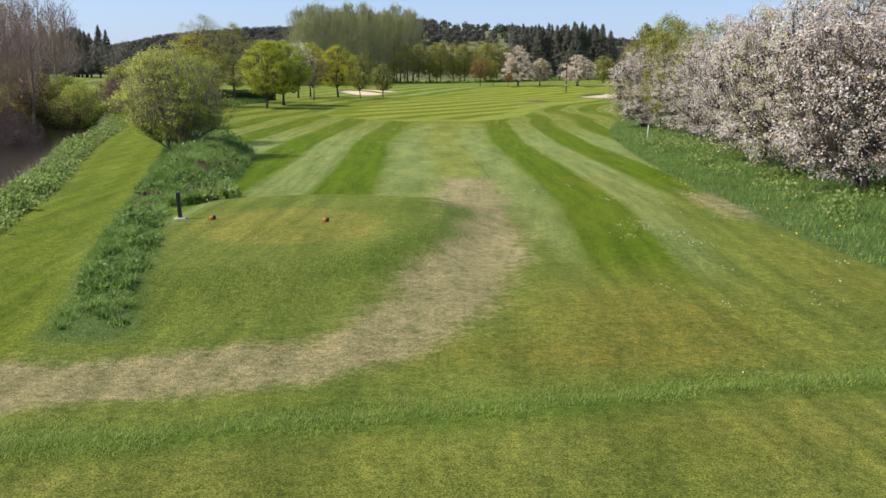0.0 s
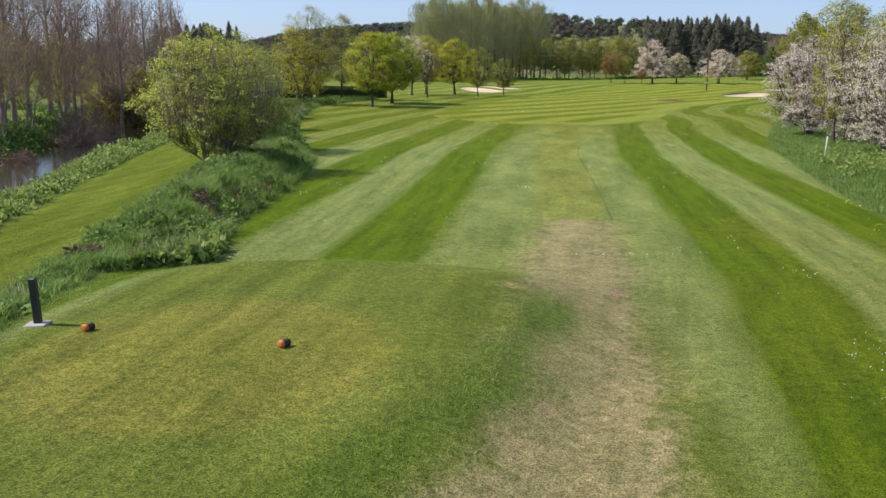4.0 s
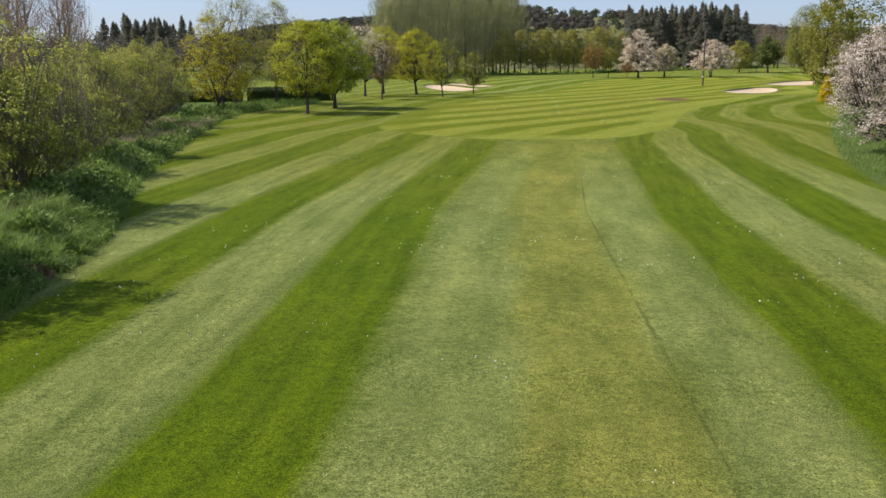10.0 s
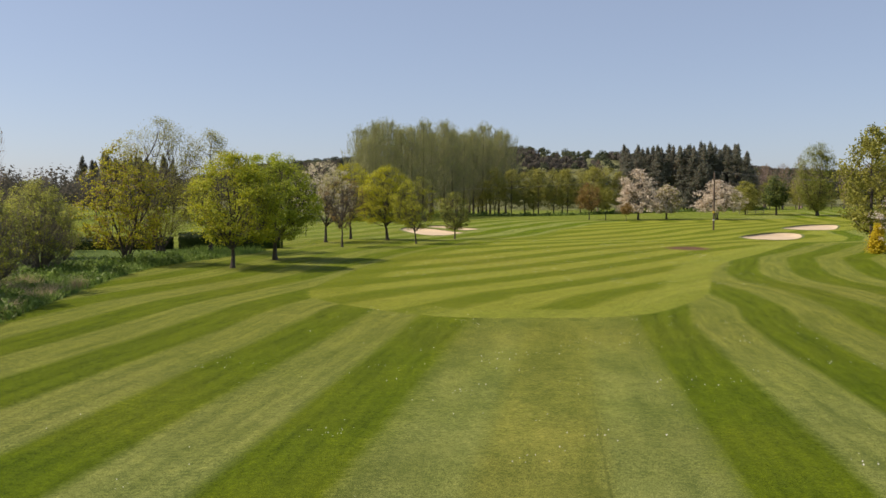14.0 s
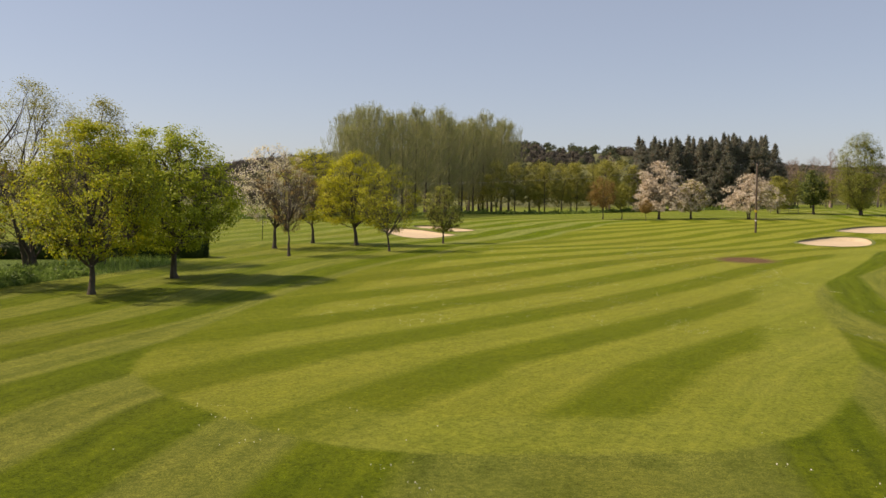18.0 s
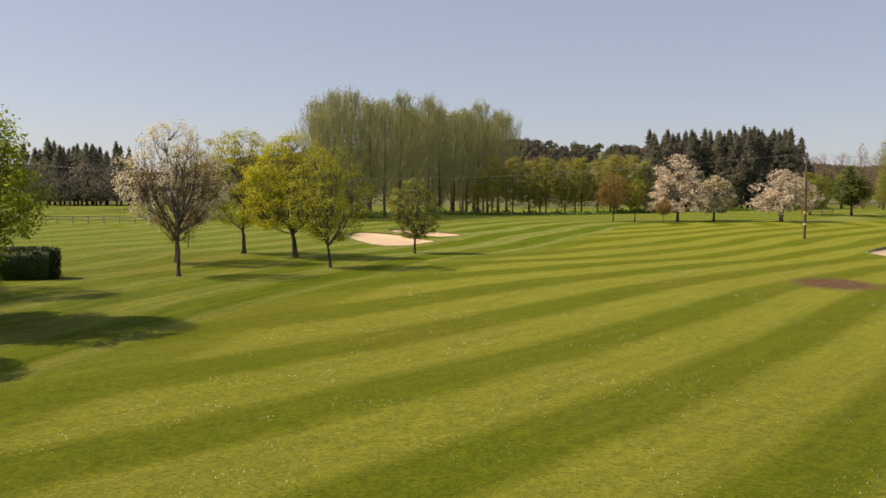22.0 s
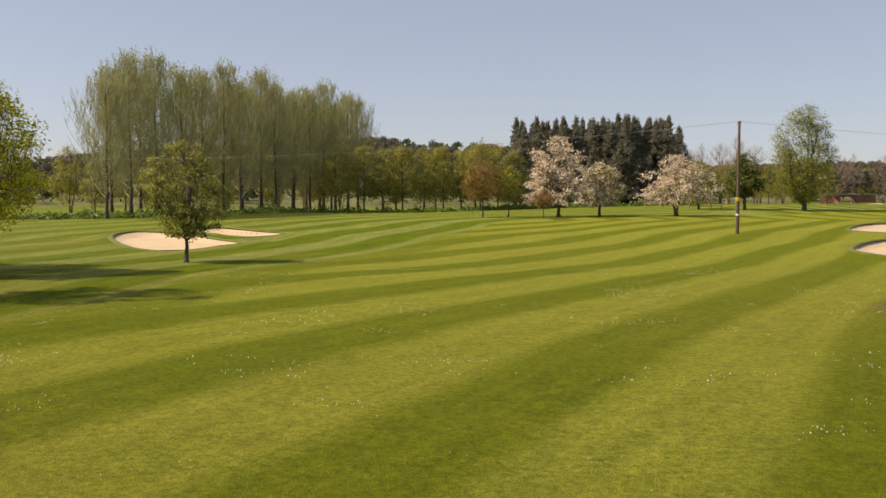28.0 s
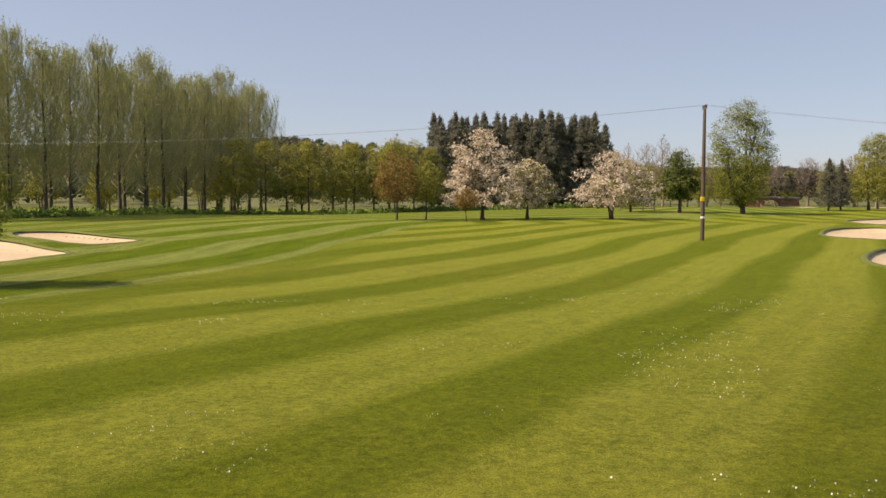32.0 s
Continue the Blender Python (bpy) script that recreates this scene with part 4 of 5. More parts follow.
# willow and alder row along the back
wil_a = make_tree("willow_tree", 31, 11.4, 1.4, 3.1, "round", L["olive"], 6500, 0.15, 0.16, stems=2, twigs=420, clump=0.32, label="round alder with olive spring leaves")
stand(wil_a, -18.6, 253)
wil_b = make_tree("willow_tree", 32, 11.0, 1.6, 2.8, "round", L["olive"], 5500, 0.15, 0.15, twigs=420, clump=0.32, label="slim alder with olive spring leaves")
stand(wil_b, -14.8, 255)
for k, (x, y, s) in enumerate([(-11.6, 255, 0.93), (-8.6, 256, 1.0), (-5.2, 258, 0.97), (-1.8, 259, 1.0), (1.4, 260, 0.95), (4.4, 257, 1.02), (7.4, 260, 1.0), (10.4, 262, 0.92),
                               (-10.0, 264, 1.02), (-3.0, 266, 1.02), (4.0, 268, 1.05), (-23.0, 262, 0.8), (-29.0, 250, 0.6), (-35.0, 240, 0.55), (-41.0, 226, 0.55), (-46.0, 232, 0.8), (-52.0, 228, 0.8),
                               (-44.0, 216, 0.6), (-41.0, 238, 0.85), (-36.0, 250, 0.85), (-33.0, 236, 0.6), (-31.0, 262, 0.9), (-27.0, 272, 0.9)]):
    again((wil_a, wil_b)[k % 2], x, y, 83 * k + 40, s)

# spruce plantation
spruce = []
for k in range(3):
    t = make_tree("spruce_tree", 41 + k, 14.9 + 0.7 * k, 1.2, 3.9, "cone", L["needle"], 17000, 0.165, 0.22, limbs=50, branches=240, twigs=900, rise=-0.10, shell=0.55, lumps=0.4, trunk_top=0.99, spread=0.16, second=(L["needle_brown"], 0.3),
                  bark=BARK_DARK, wob=0.03, label="dark dense spruce in a plantation", category="conifer")
    spruce.append(t)
stand(spruce[0], 13.0, 270), stand(spruce[1], 16.4, 271), stand(spruce[2], 20.0, 270)
rng = np.random.RandomState(5)
spots = [(23.0 + 2.0 * k + rng.uniform(-0.6, 0.6), 270 + rng.uniform(-2, 2), rng.uniform(0.96, 1.04)) for k in range(10)]
spots += [(13.5 + 1.75 * k + rng.uniform(-0.6, 0.6), 275 + rng.uniform(-1.5, 1.5), rng.uniform(0.97, 1.06)) for k in range(16)]
spots += [(12.5 + 1.8 * k + rng.uniform(-0.6, 0.6), 280 + rng.uniform(-2, 2), rng.uniform(1.0, 1.07)) for k in range(16)]
spots += [(-140.0 - 3.6 * (k % 8) + rng.uniform(-1.2, 1.2), 326 + 9 * (k // 8) + rng.uniform(-3, 3), rng.uniform(1.08, 1.22)) for k in range(24)]
for k, (x, y, s) in enumerate(spots):
    again(spruce[k % 3], x, y, 71 * k, s)

# cherries and saplings in front of the spruces
stand(make_tree("cherry_tree", 51, 9.4, 1.5, 4.7, "dome", L["blossom_pink"], 10000, 0.16, 0.24, twigs=650, spread=0.22, lumps=0.5, trunk_top=0.4, limbs=16, rise=0.5, second=(L["copper"], 0.1), clump=0.24, label="broad cherry in full cream-white blossom"), 11.2, 212.6)
stand(make_tree("cherry_tree", 52, 6.4, 1.3, 3.0, "dome", L["blossom_pink"], 7000, 0.17, 0.18, twigs=450, spread=0.22, second=(L["olive"], 0.4), clump=0.24, label="smaller cherry with blossom and young leaves"), 16.6, 216)
stand(make_tree("cherry_tree", 53, 7.2, 1.5, 4.1, "dome", L["blossom_pink"], 8000, 0.16, 0.2, stems=3, lumps=0.5, second=(L["copper"], 0.1), twigs=600, spread=0.22, clump=0.24, label="broad many-stemmed cherry in cream blossom"), 25.4, 214.6)
stand(make_tree("young_tree", 54, 7.0, 1.9, 2.5, "round", L["copper"], 5000, 0.13, 0.09, label="young tree with copper-brown leaves on mown grass"), 2.2, 211)
stand(make_tree("young_tree", 55, 6.0, 1.8, 1.7, "round", L["olive"], 2600, 0.13, 0.08, label="young slim tree with few young leaves"), 5.2, 212)
stand(make_tree("young_tree", 56, 3.1, 1.3, 1.3, "round", L["copper"], 2200, 0.10, 0.06, label="low copper-leaved sapling on mown grass"), 8.6, 206)

# far right group
stand(make_tree("poplar_tree", 57, 14.4, 1.2, 4.1, "column", L["green"], 27000, 0.12, 0.3, stems=2, rise=0.8, twigs=1200, clump=0.34, shell=0.55, lumps=0.15, second=(L["olive"], 0.45), label="tall green black poplar standing alone"), 46.7, 228.7)
stand(make_tree("holm_oak_tree", 58, 7.8, 1.8, 2.7, "round", L["hedge"], 9000, 0.15, 0.22, clump=0.28, second=(L["green"], 0.5), label="dark round evergreen tree"), 39.8, 232)
stand(make_tree("willow_tree", 59, 7.0, 0.8, 2.8, "bush", L["olive"], 7000, 0.14, 0.14, clump=0.25, label="low bushy tree with olive leaves"), 34.6, 236)
bare_a = make_tree("ash_tree", 61, 12.5, 3.0, 3.2, "vase", L["copper"], 700, 0.10, 0.22, limbs=14, branches=120, twigs=850, rise=0.6, shell=0.8, trunk_top=0.9, bark=BARK_TWIG, twig_r=0.010, label="bare tree with fine reddish-brown twigs")
stand(bare_a, -47.0, 84)
bare_b = make_tree("ash_tree", 62, 13.5, 3.4, 2.6, "column", L["copper"], 500, 0.10, 0.20, limbs=14, branches=120, twigs=850, rise=0.8, shell=0.8, trunk_top=0.92, bark=BARK_TWIG, twig_r=0.010, label="tall bare tree with fine twigs")
stand(bare_b, -49.5, 80)
rng = np.random.RandomState(8)
for k, (x, y, s) in enumerate([(-53, 117, 1.0), (-57, 122, 1.05), (-60, 128, 1.1), (-62, 120, 1.1), (-53, 109, 1.0), (-57, 114, 1.1), (-66, 126, 1.1)]):
    again((bare_b, bare_a)[k % 2], x, y, 51 * k, s)
for k in range(28):
    t = k / 27
    x, y = -46 - 16 * t - rng.uniform(0, 13), 62 + 30 * t + rng.uniform(-3, 3)
    again((bare_a, bare_b)[k % 2], x, y, 47 * k, rng.uniform(0.75, 1.12))
for k, (x, y, s) in enumerate([(52, 280, 0.95), (58, 288, 1.05), (64, 295, 1.0), (47, 276, 0.85), (74, 305, 0.95), (92, 310, 0.85), (80, 253, 0.85), (87, 258, 1.0), (93, 256, 1.05), (6, 282, 1.05)]):
    again((bare_a, bare_b)[k % 2], x, y, 47 * k, s)
for k, (x, y, s) in enumerate([(72, 242, 0.95), (77, 248, 1.05), (82, 244, 1.1), (87, 252, 1.15), (62, 256, 0.6), (53, 258, 0.6), (99, 300, 0.9)]):
    again((wil_a, wil_b)[k % 2], x, y, 47 * k, s)
oak = make_tree("oak_tree", 63, 13.0, 3.0, 5.6, "round", L["copper"], 1500, 0.10, 0.40, trunk_top=0.5, limbs=20, branches=170, twigs=1500, rise=0.5, shell=0.45, bark=BARK_TWIG, twig_r=0.016, label="leafless spreading oak with fine brown twigs")
stand(oak, 44.0, 302)
for k, (x, y, s) in enumerate([(53.5, 308, 0.95), (88.0, 309, 0.85), (40.0, 315, 1.05), (66.0, 318, 0.8), (104.0, 318, 0.9), (118.0, 322, 1.0)]):
    again(oak, x, y, 81 * k + 20, s)
for k, (x, y, s) in enumerate([(40.5, 262, 0.55), (45.0, 268, 0.6), (49.5, 272, 0.65), (55.0, 276, 0.6), (60.5, 282, 0.55), (66.0, 288, 0.5), (71.5, 292, 0.5), (103.0, 296, 0.6), (44.0, 282, 0.75), (51.0, 290, 0.8),
                               (59.0, 296, 0.75), (68.0, 304, 0.7), (77.0, 312, 0.7), (96.0, 312, 0.75), (110.0, 300, 0.8), (36.0, 256, 0.5), (98.0, 262, 1.0), (92.0, 246, 1.05)]):
    again((wil_a, wil_b)[k % 2], x, y, 53 * k + 10, s)
for k, (x, y, s) in enumerate([(64.6, 240, 0.50), (67.6, 242, 0.46)]):
    again(spruce[k], x, y, 47 * k, s)

shrub = make_tree("hawthorn_shrub", 65, 3.6, 0.2, 2.2, "bush", L["olive"], 4500, 0.12, 0.14, stems=6, limbs=16, branches=90, twigs=800, rise=0.4, bark=BARK_TWIG, second=(L["bramble"], 0.5), label="tangled brown shrub with few olive leaves", category="bush")
stand(shrub, -44.0, 88.0)
sallow = make_tree("goat_willow_bush", 66, 4.8, 0.2, 3.0, "bush", L["bush"], 9000, 0.10, 0.16, stems=6, limbs=18, branches=110, twigs=800, rise=0.5, bark=BARK_TWIG, label="round olive willow bush on the far river bank", category="bush")
stand(sallow, -39.2, 88.0)
again(sallow, -43.0, 94.0, 130, 0.9), again(sallow, -50.0, 96.0, 40, 1.0)
bramble = make_tree("bramble_bush", 67, 3.0, 0.05, 2.3, "dome", L["bramble"], 5000, 0.05, 0.08, stems=9, limbs=20, branches=140, twigs=1500, rise=0.3, bark=BARK_TWIG, twig_r=0.009, label="leafless brown bramble hanging over the river", category="bush")
stand(bramble, -35.8, 67.5)
again(bramble, -37.6, 71.5, 70, 1.1), again(bramble, -37.0, 92.0, 150, 1.15), again(bramble, -39.5, 97.5, 200, 1.2), again(bramble, -31.4, 55.5, 20, 0.5)
# low brown-budded trees under the bare ones
sapling = make_tree("alder_tree", 68, 7.2, 2.0, 2.6, "round", L["copper"], 5200, 0.055, 0.13, stems=3, limbs=16, branches=120, twigs=1100, rise=0.5, bark=BARK_TWIG, twig_r=0.010, clump=0.16, second=(L["olive"], 0.45), label="low tree with brown catkins and few olive leaves")
stand(sapling, -36.6, 60.5)
for k, (x, y, s) in enumerate([(-38.0, 65.5, 0.9), (-41.5, 61.0, 1.0), (-40.2, 72.5, 0.95), (-44.0, 69.0, 1.1), (-47.0, 75.0, 1.1), (-45.0, 86.5, 1.0),
                               (-52.5, 92.0, 1.1), (-55.0, 100.0, 1.2), (-44.5, 55.5, 1.1)]):
    again(sapling, x, y, 91 * k, s)
# bare trees along the far bank
for k, (x, y, s) in enumerate([(-38.7, 63.9, 0.95), (-40.2, 67.1, 1.0), (-41.5, 70.7, 0.9), (-44.2, 77.2, 1.0), (-45.4, 81.3, 1.05), (-49.3, 90.0, 1.0), (-47.4, 91.0, 1.05), (-47.8, 94.2, 1.1), (-41.0, 75.9, 0.9), (-42.2, 84.7, 0.95), (-42.8, 58.0, 0.95), (-46.0, 64.0, 1.0)]):
    again((bare_a, bare_b)[k % 2], x, y, 59 * k + 25, s)
rng = np.random.RandomState(12)
for k in range(20):
    t = k / 19
    x = -38.0 - 13 * t - rng.uniform(0, 4) if k % 2 else -43 - 16 * t
    y = 86 + 16 * t + rng.uniform(-2, 2) if k % 2 else 88 + 24 * t + rng.uniform(-3, 3)
    again(shrub, x, y, 67 * k, rng.uniform(0.75, 1.3))
# bushes on the left bank
bush_a = make_tree("goat_willow_bush", 71, 5.3, 0.6, 2.6, "round", L["bush"], 20000, 0.060, 0.24, bark=BARK_BUSH, stems=8, limbs=26, branches=170, twigs=1000, rise=0.9, lumps=0.55, shell=0.5, twig_r=0.011, second=(L["olive"], 0.3), clump=0.13, label="broad willow bush with grey stems and small young leaves", category="bush")
stand(bush_a, -14.7, 43.6, 0, 1.0)
bush_b = make_tree("goat_willow_bush", 72, 5.9, 1.1, 2.5, "dome", L["bush"], 13500, 0.060, 0.22, bark=BARK_BUSH, stems=6, limbs=20, branches=140, twigs=900, rise=1.0, lumps=0.55, shell=0.55, twig_r=0.012, second=(L["olive"], 0.4), clump=0.12, label="upright willow bush with small young leaves", category="bush")
stand(bush_b, -21.6, 62.9, 0, 0.8)
for k, (x, y, s) in enumerate([(-17.9, 53.6, 1.08), (-24.0, 69.6, 0.9), (-28.2, 77.2, 0.88), (-29.5, 82.5, 1.04), (-30.9, 88.0, 1.02), (-33.9, 97.4, 1.0), (-37.9, 97.4, 1.0), (-39.5, 105.0, 1.0), (-41.0, 110.0, 0.9)]):
    again((bush_a, bush_b, bush_b)[k % 3], x, y, 77 * k + 15, s)
stand(make_tree("maple_tree", 73, 9.0, 1.2, 3.3, "dome", L["lime"], 10500, 0.098, 0.22, clump=0.17, rise=0.7, trunk_top=0.55, limbs=16, stems=3, twigs=600, second=(L["copper"], 0.25), label="broad yellow-green tree with reddish young twigs"), -32.3, 105.2)
stand(make_tree("birch_tree", 74, 11.2, 1.6, 4.2, "round", L["olive"], 17000, 0.072, 0.24, clump=0.26, rise=0.7, trunk_top=0.6, limbs=16, stems=3, twigs=900, label="tall birch with thin olive leaves and leaning trunk"), -34.7, 115.6)
stand(make_tree("birch_tree", 75, 10.2, 2.0, 3.2, "round", L["olive"], 12000, 0.08, 0.16, twigs=700, clump=0.24, label="slim birch with thin olive leaves"), -31.4, 118.0)

# blossom on the right
bl_a = make_tree("blossom_tree", 81, 7.7, 0.6, 3.3, "bush", L["blossom"], 26000, 0.062, 0.22, stems=5, limbs=24, branches=170, twigs=1500, twig_r=0.012, lumps=0.5, rise=0.5, shell=0.4, spread=0.10, second=(L["copper"], 0.22), clump=0.15, label="wild cherry thick with white blossom", category="tree")
stand(bl_a, 14.6, 33.0)
bl_b = make_tree("blossom_tree", 82, 8.2, 0.5, 3.1, "bush", L["blossom"], 26000, 0.062, 0.22, stems=5, limbs=24, branches=170, twigs=1500, twig_r=0.012, lumps=0.5, rise=0.5, shell=0.4, spread=0.10, second=(L["lime"], 0.22), clump=0.15, label="wild cherry thick with white blossom and young green leaves", category="tree")
stand(bl_b, 14.0, 38.5)
for k, (x, y, s) in enumerate([(14.6, 44.0, 1.0), (15.4, 50.0, 0.98), (16.0, 56.5, 0.95), (15.9, 63.0, 0.9), (19.0, 36.0, 1.15), (19.6, 44.5, 1.2), (14.9, 77.2, 0.92), (16.4, 72.0, 0.9), (25.8, 120.5, 0.9), (16.0, 27.5, 0.9)]):
    again((bl_a, bl_b)[k % 2], x, y, 63 * k + 30, s)
stand(make_tree("willow_tree", 83, 10.8, 1.5, 3.3, "round", L["olive"], 9000, 0.15, 0.2, twigs=600, label="tall willow with fine olive leaves"), 24.6, 128.2)
again(wil_a, 28.5, 131, 40, 1.1), again(wil_b, 19.0, 84.0, 40, 0.85), again(wil_a, 20.5, 78.0, 140, 0.8)
slender = make_tree("young_tree", 85, 9.0, 1.6, 1.9, "column", L["lime"], 7500, 0.070, 0.09, trunk_top=0.8, limbs=14, branches=90, twigs=520, rise=0.9, clump=0.14, second=(L["olive"], 0.5), label="slender young tree with yellow-green leaves in long grass")
stand(slender, 15.0, 70.5), again(slender, 16.6, 67.5, 120, 0.9)
stand(make_tree("golden_cypress", 84, 2.4, 0.1, 0.75, "cone", L["golden"], 5000, 0.09, 0.06, limbs=20, branches=60, twigs=200, category="bush", label="small golden conifer on mown grass"), 23.9, 124.5)



# ---- electricity line ----
def lathe(rings, sides=14):
    """A turned shape from (radius, z) rings, closed at both ends."""
    a = np.arange(sides) / sides * 2 * math.pi
    v = np.concatenate([np.stack([r * np.cos(a), r * np.sin(a), np.full(sides, z)], 1) for r, z in rings])
    bm = bmesh.new()
    vs = [bm.verts.new(p) for p in v]
    for k in range(len(rings) - 1):
        for s in range(sides):
            t = (s + 1) % sides
            bm.faces.new((vs[k * sides + s], vs[k * sides + t], vs[(k + 1) * sides + t], vs[(k + 1) * sides + s]))
    bm.faces.new(vs[:sides][::-1])
    bm.faces.new(vs[-sides:])
    for f in bm.faces:
        f.smooth = len(f.verts) == 4
    return bm


def box(sx, sy, sz, at=(0, 0, 0), bevel=0.01):
    bm = bmesh.new()
    bmesh.ops.create_cube(bm, size=1, matrix=Matrix.Translation(at) @ Matrix.Diagonal((sx, sy, sz, 1)))
    if bevel:
        bmesh.ops.bevel(bm, geom=bm.edges[:], offset=bevel, segments=1, affect="EDGES")
    return bm


def electricity_pole(x, y, tall=7.95):
    thing = new("electricity_pole")
    part("pole", lathe([(0.13, -0.4), (0.125, 0.0), (0.12, 2.0), (0.105, tall * 0.65), (0.085, tall - 0.02), (0.07, tall)]), POLE_WOOD, thing)
    part("warning_sign", box(0.012, 0.20, 0.26, (-0.128, 0.0, 2.46), 0.004), YELLOW, thing, "small yellow warning plate")
    part("band", lathe([(0.121, 2.33), (0.124, 2.34), (0.124, 2.58), (0.121, 2.59)]), YELLOW, thing, "yellow band round the pole")
    part("band", lathe([(0.124, 1.30), (0.127, 1.31), (0.127, 1.42), (0.124, 1.43)]), WHITE, thing, "pale band round the pole")
    arm = part("cross_arm", box(0.07, 0.62, 0.08, (0.0, 0.0, tall - 0.16), 0.008), METAL, thing, "short galvanised cross arm")
    for s in (-0.24, 0.0, 0.24):
        ins = part("insulator", lathe([(0.015, 0), (0.05, 0.02), (0.03, 0.06), (0.055, 0.08), (0.03, 0.12), (0.05, 0.14), (0.02, 0.19)], 8), POST_DARK, arm)
        ins.location = (0, s, tall - 0.12)
    thing.location = (x, y, float(height(x, y)))
    return tagged(thing, "tall brown wooden electricity pole with a yellow warning plate", "utility pole", "electricity line poles")


POLES = [(-74.0, 184.0), (18.3, 172.6), (108.0, 158.0)]
for x, y in POLES:
    electricity_pole(x, y)
for (ax, ay), (bx, by) in zip(POLES, POLES[1:]):
    for s in (-0.24, 0.0, 0.24):
        t = np.linspace(0, 1, 40)
        az, bz = float(height(ax, ay)) + 8.0, float(height(bx, by)) + 8.0
        p = np.stack([ax + (bx - ax) * t, ay + s + (by - ay) * t, az + (bz - az) * t - 2.5 * 4 * t * (1 - t)], 1)
        v, f = tubes(p[None], np.full((1, 40), 0.0034), 5)
        tagged(part("power_line", mesh_of("power_line", v, f, True), WIRE), "thin grey wire sagging between two wooden poles", "cable", "power lines")


# ---- tee furniture ----
def tee_post(x, y):
    thing = new("tee_marker_post")
    part("post", box(0.095, 0.095, 0.68, (0, 0, 0.31), 0.01), POST_DARK, thing, "dark weathered timber post")
    part("base_slab", box(0.30, 0.26, 0.05, (0.0, -0.03, -0.005), 0.01), STONE, thing, "small grey concrete slab")
    thing.location = (x, y, float(height(x, y)))
    thing.rotation_euler = (0, radians(-3), radians(12))
    return tagged(thing, "dark square tee post on a small concrete slab", "post")


tee_post(-7.15, 21.35)


def tee_marker(x, y, turn):
    thing = new("tee_marker")
    bm = lathe([(0.040, -0.08), (0.050, -0.07), (0.050, 0.055), (0.045, 0.065)], 16)
    bmesh.ops.transform(bm, matrix=pose(0, 0, 0.05, 90, 0, turn), verts=bm.verts[:])
    part("log_body", bm, BARK_DARK, thing, "short dark log lying on its side")
    bm = lathe([(0.051, 0.030), (0.052, 0.036), (0.050, 0.068), (0.02, 0.072)], 16)
    bmesh.ops.transform(bm, matrix=pose(0, 0, 0.05, 90, 0, turn), verts=bm.verts[:])
    part("painted_end", bm, ORANGE, thing, "orange painted end")
    thing.location = (x, y, float(height(x, y)))
    return tagged(thing, "short log tee marker with an orange painted end", "tee marker", "tee markers")


tee_marker(-6.3, 21.2, -20), tee_marker(-3.48, 21.05, -28)


def stake(x, y, tall, mat, label):
    thing = new("boundary_stake")
    part("stake", lathe([(0.034, -0.15), (0.034, tall - 0.03), (0.014, tall)], 8), mat, thing)
    thing.location = (x, y, float(height(x, y)))
    thing.rotation_euler = (radians(2), radians(3), 0)
    return tagged(thing, label, "stake")


stake(11.1, 56.0, 1.15, WHITE, "thin white boundary stake in long grass")


# ---- clipped hedge and bench behind the maples ----
def hedge(a, b, wide, tall, seed):
    rng = np.random.RandomState(seed)
    a, b = np.array(a, float), np.array(b, float)
    length = np.linalg.norm(b - a)
    d = (b - a) / length
    nrm = np.array([-d[1], d[0]])
    n = int(length * 900)
    t, u, w = rng.uniform(0, 1, n), rng.uniform(-1, 1, n), rng.uniform(0, 1, n)
    face = rng.randint(0, 5, n)
    u = np.where(face < 2, np.where(face == 0, -1, 1), u)
    w = np.where((face == 2) | (face == 3), 1, w)
    t = np.where(face == 4, np.round(t), t)
    end = np.minimum(t, 1 - t) * length
    round_off = np.clip(end / 0.5, 0.6, 1)
    u = u * (0.5 * wide) * np.where(w > 0.8, 0.9, 1.0) * round_off
    bump = 0.07 * value_noise(t * length, u * 3, 0.5, seed)
    p = a + d * (t * length)[:, None] + nrm * (u + bump)[:, None]
    z = height(p[:, 0], p[:, 1]) + w * tall * (0.92 + 0.08 * round_off) + bump
    thing = new("box_hedge")
    v, f = leaves(np.c_[p, z], 0.075, rng, 1.5, 0.2, 0.04)
    part("foliage", mesh_of("foliage", v, f), LEAF["hedge"], thing)
    m = 24
    tt = np.linspace(0.02, 0.98, m)
    core_v, core_f = [], []
    for k, q in enumerate(tt):
        c = a + d * q * length
        zz = float(height(c[0], c[1]))
        for su, sw in ((-1, -0.05), (1, -0.05), (1, 0.72), (0.8, 0.93), (-0.8, 0.93), (-1, 0.72)):
            core_v.append((*(c + nrm * su * 0.46 * wide), zz + sw * tall))
    for k in range(m - 1):
        for s in range(6):
            r = (s + 1) % 6
            core_f.append((k * 6 + s, k * 6 + r, (k + 1) * 6 + r, (k + 1) * 6 + s))
    part("twig_core", mesh_of("twig_core", core_v, core_f), LEAF["hedge"], thing)
    return tagged(thing, "dark clipped hedge on mown grass", "hedge")


hedge((-27.4, 124.6), (-36.0, 122.0), 1.6, 1.4, 91)
hedge((-36.6, 121.6), (-52.0, 119.0), 1.2, 1.0, 92)


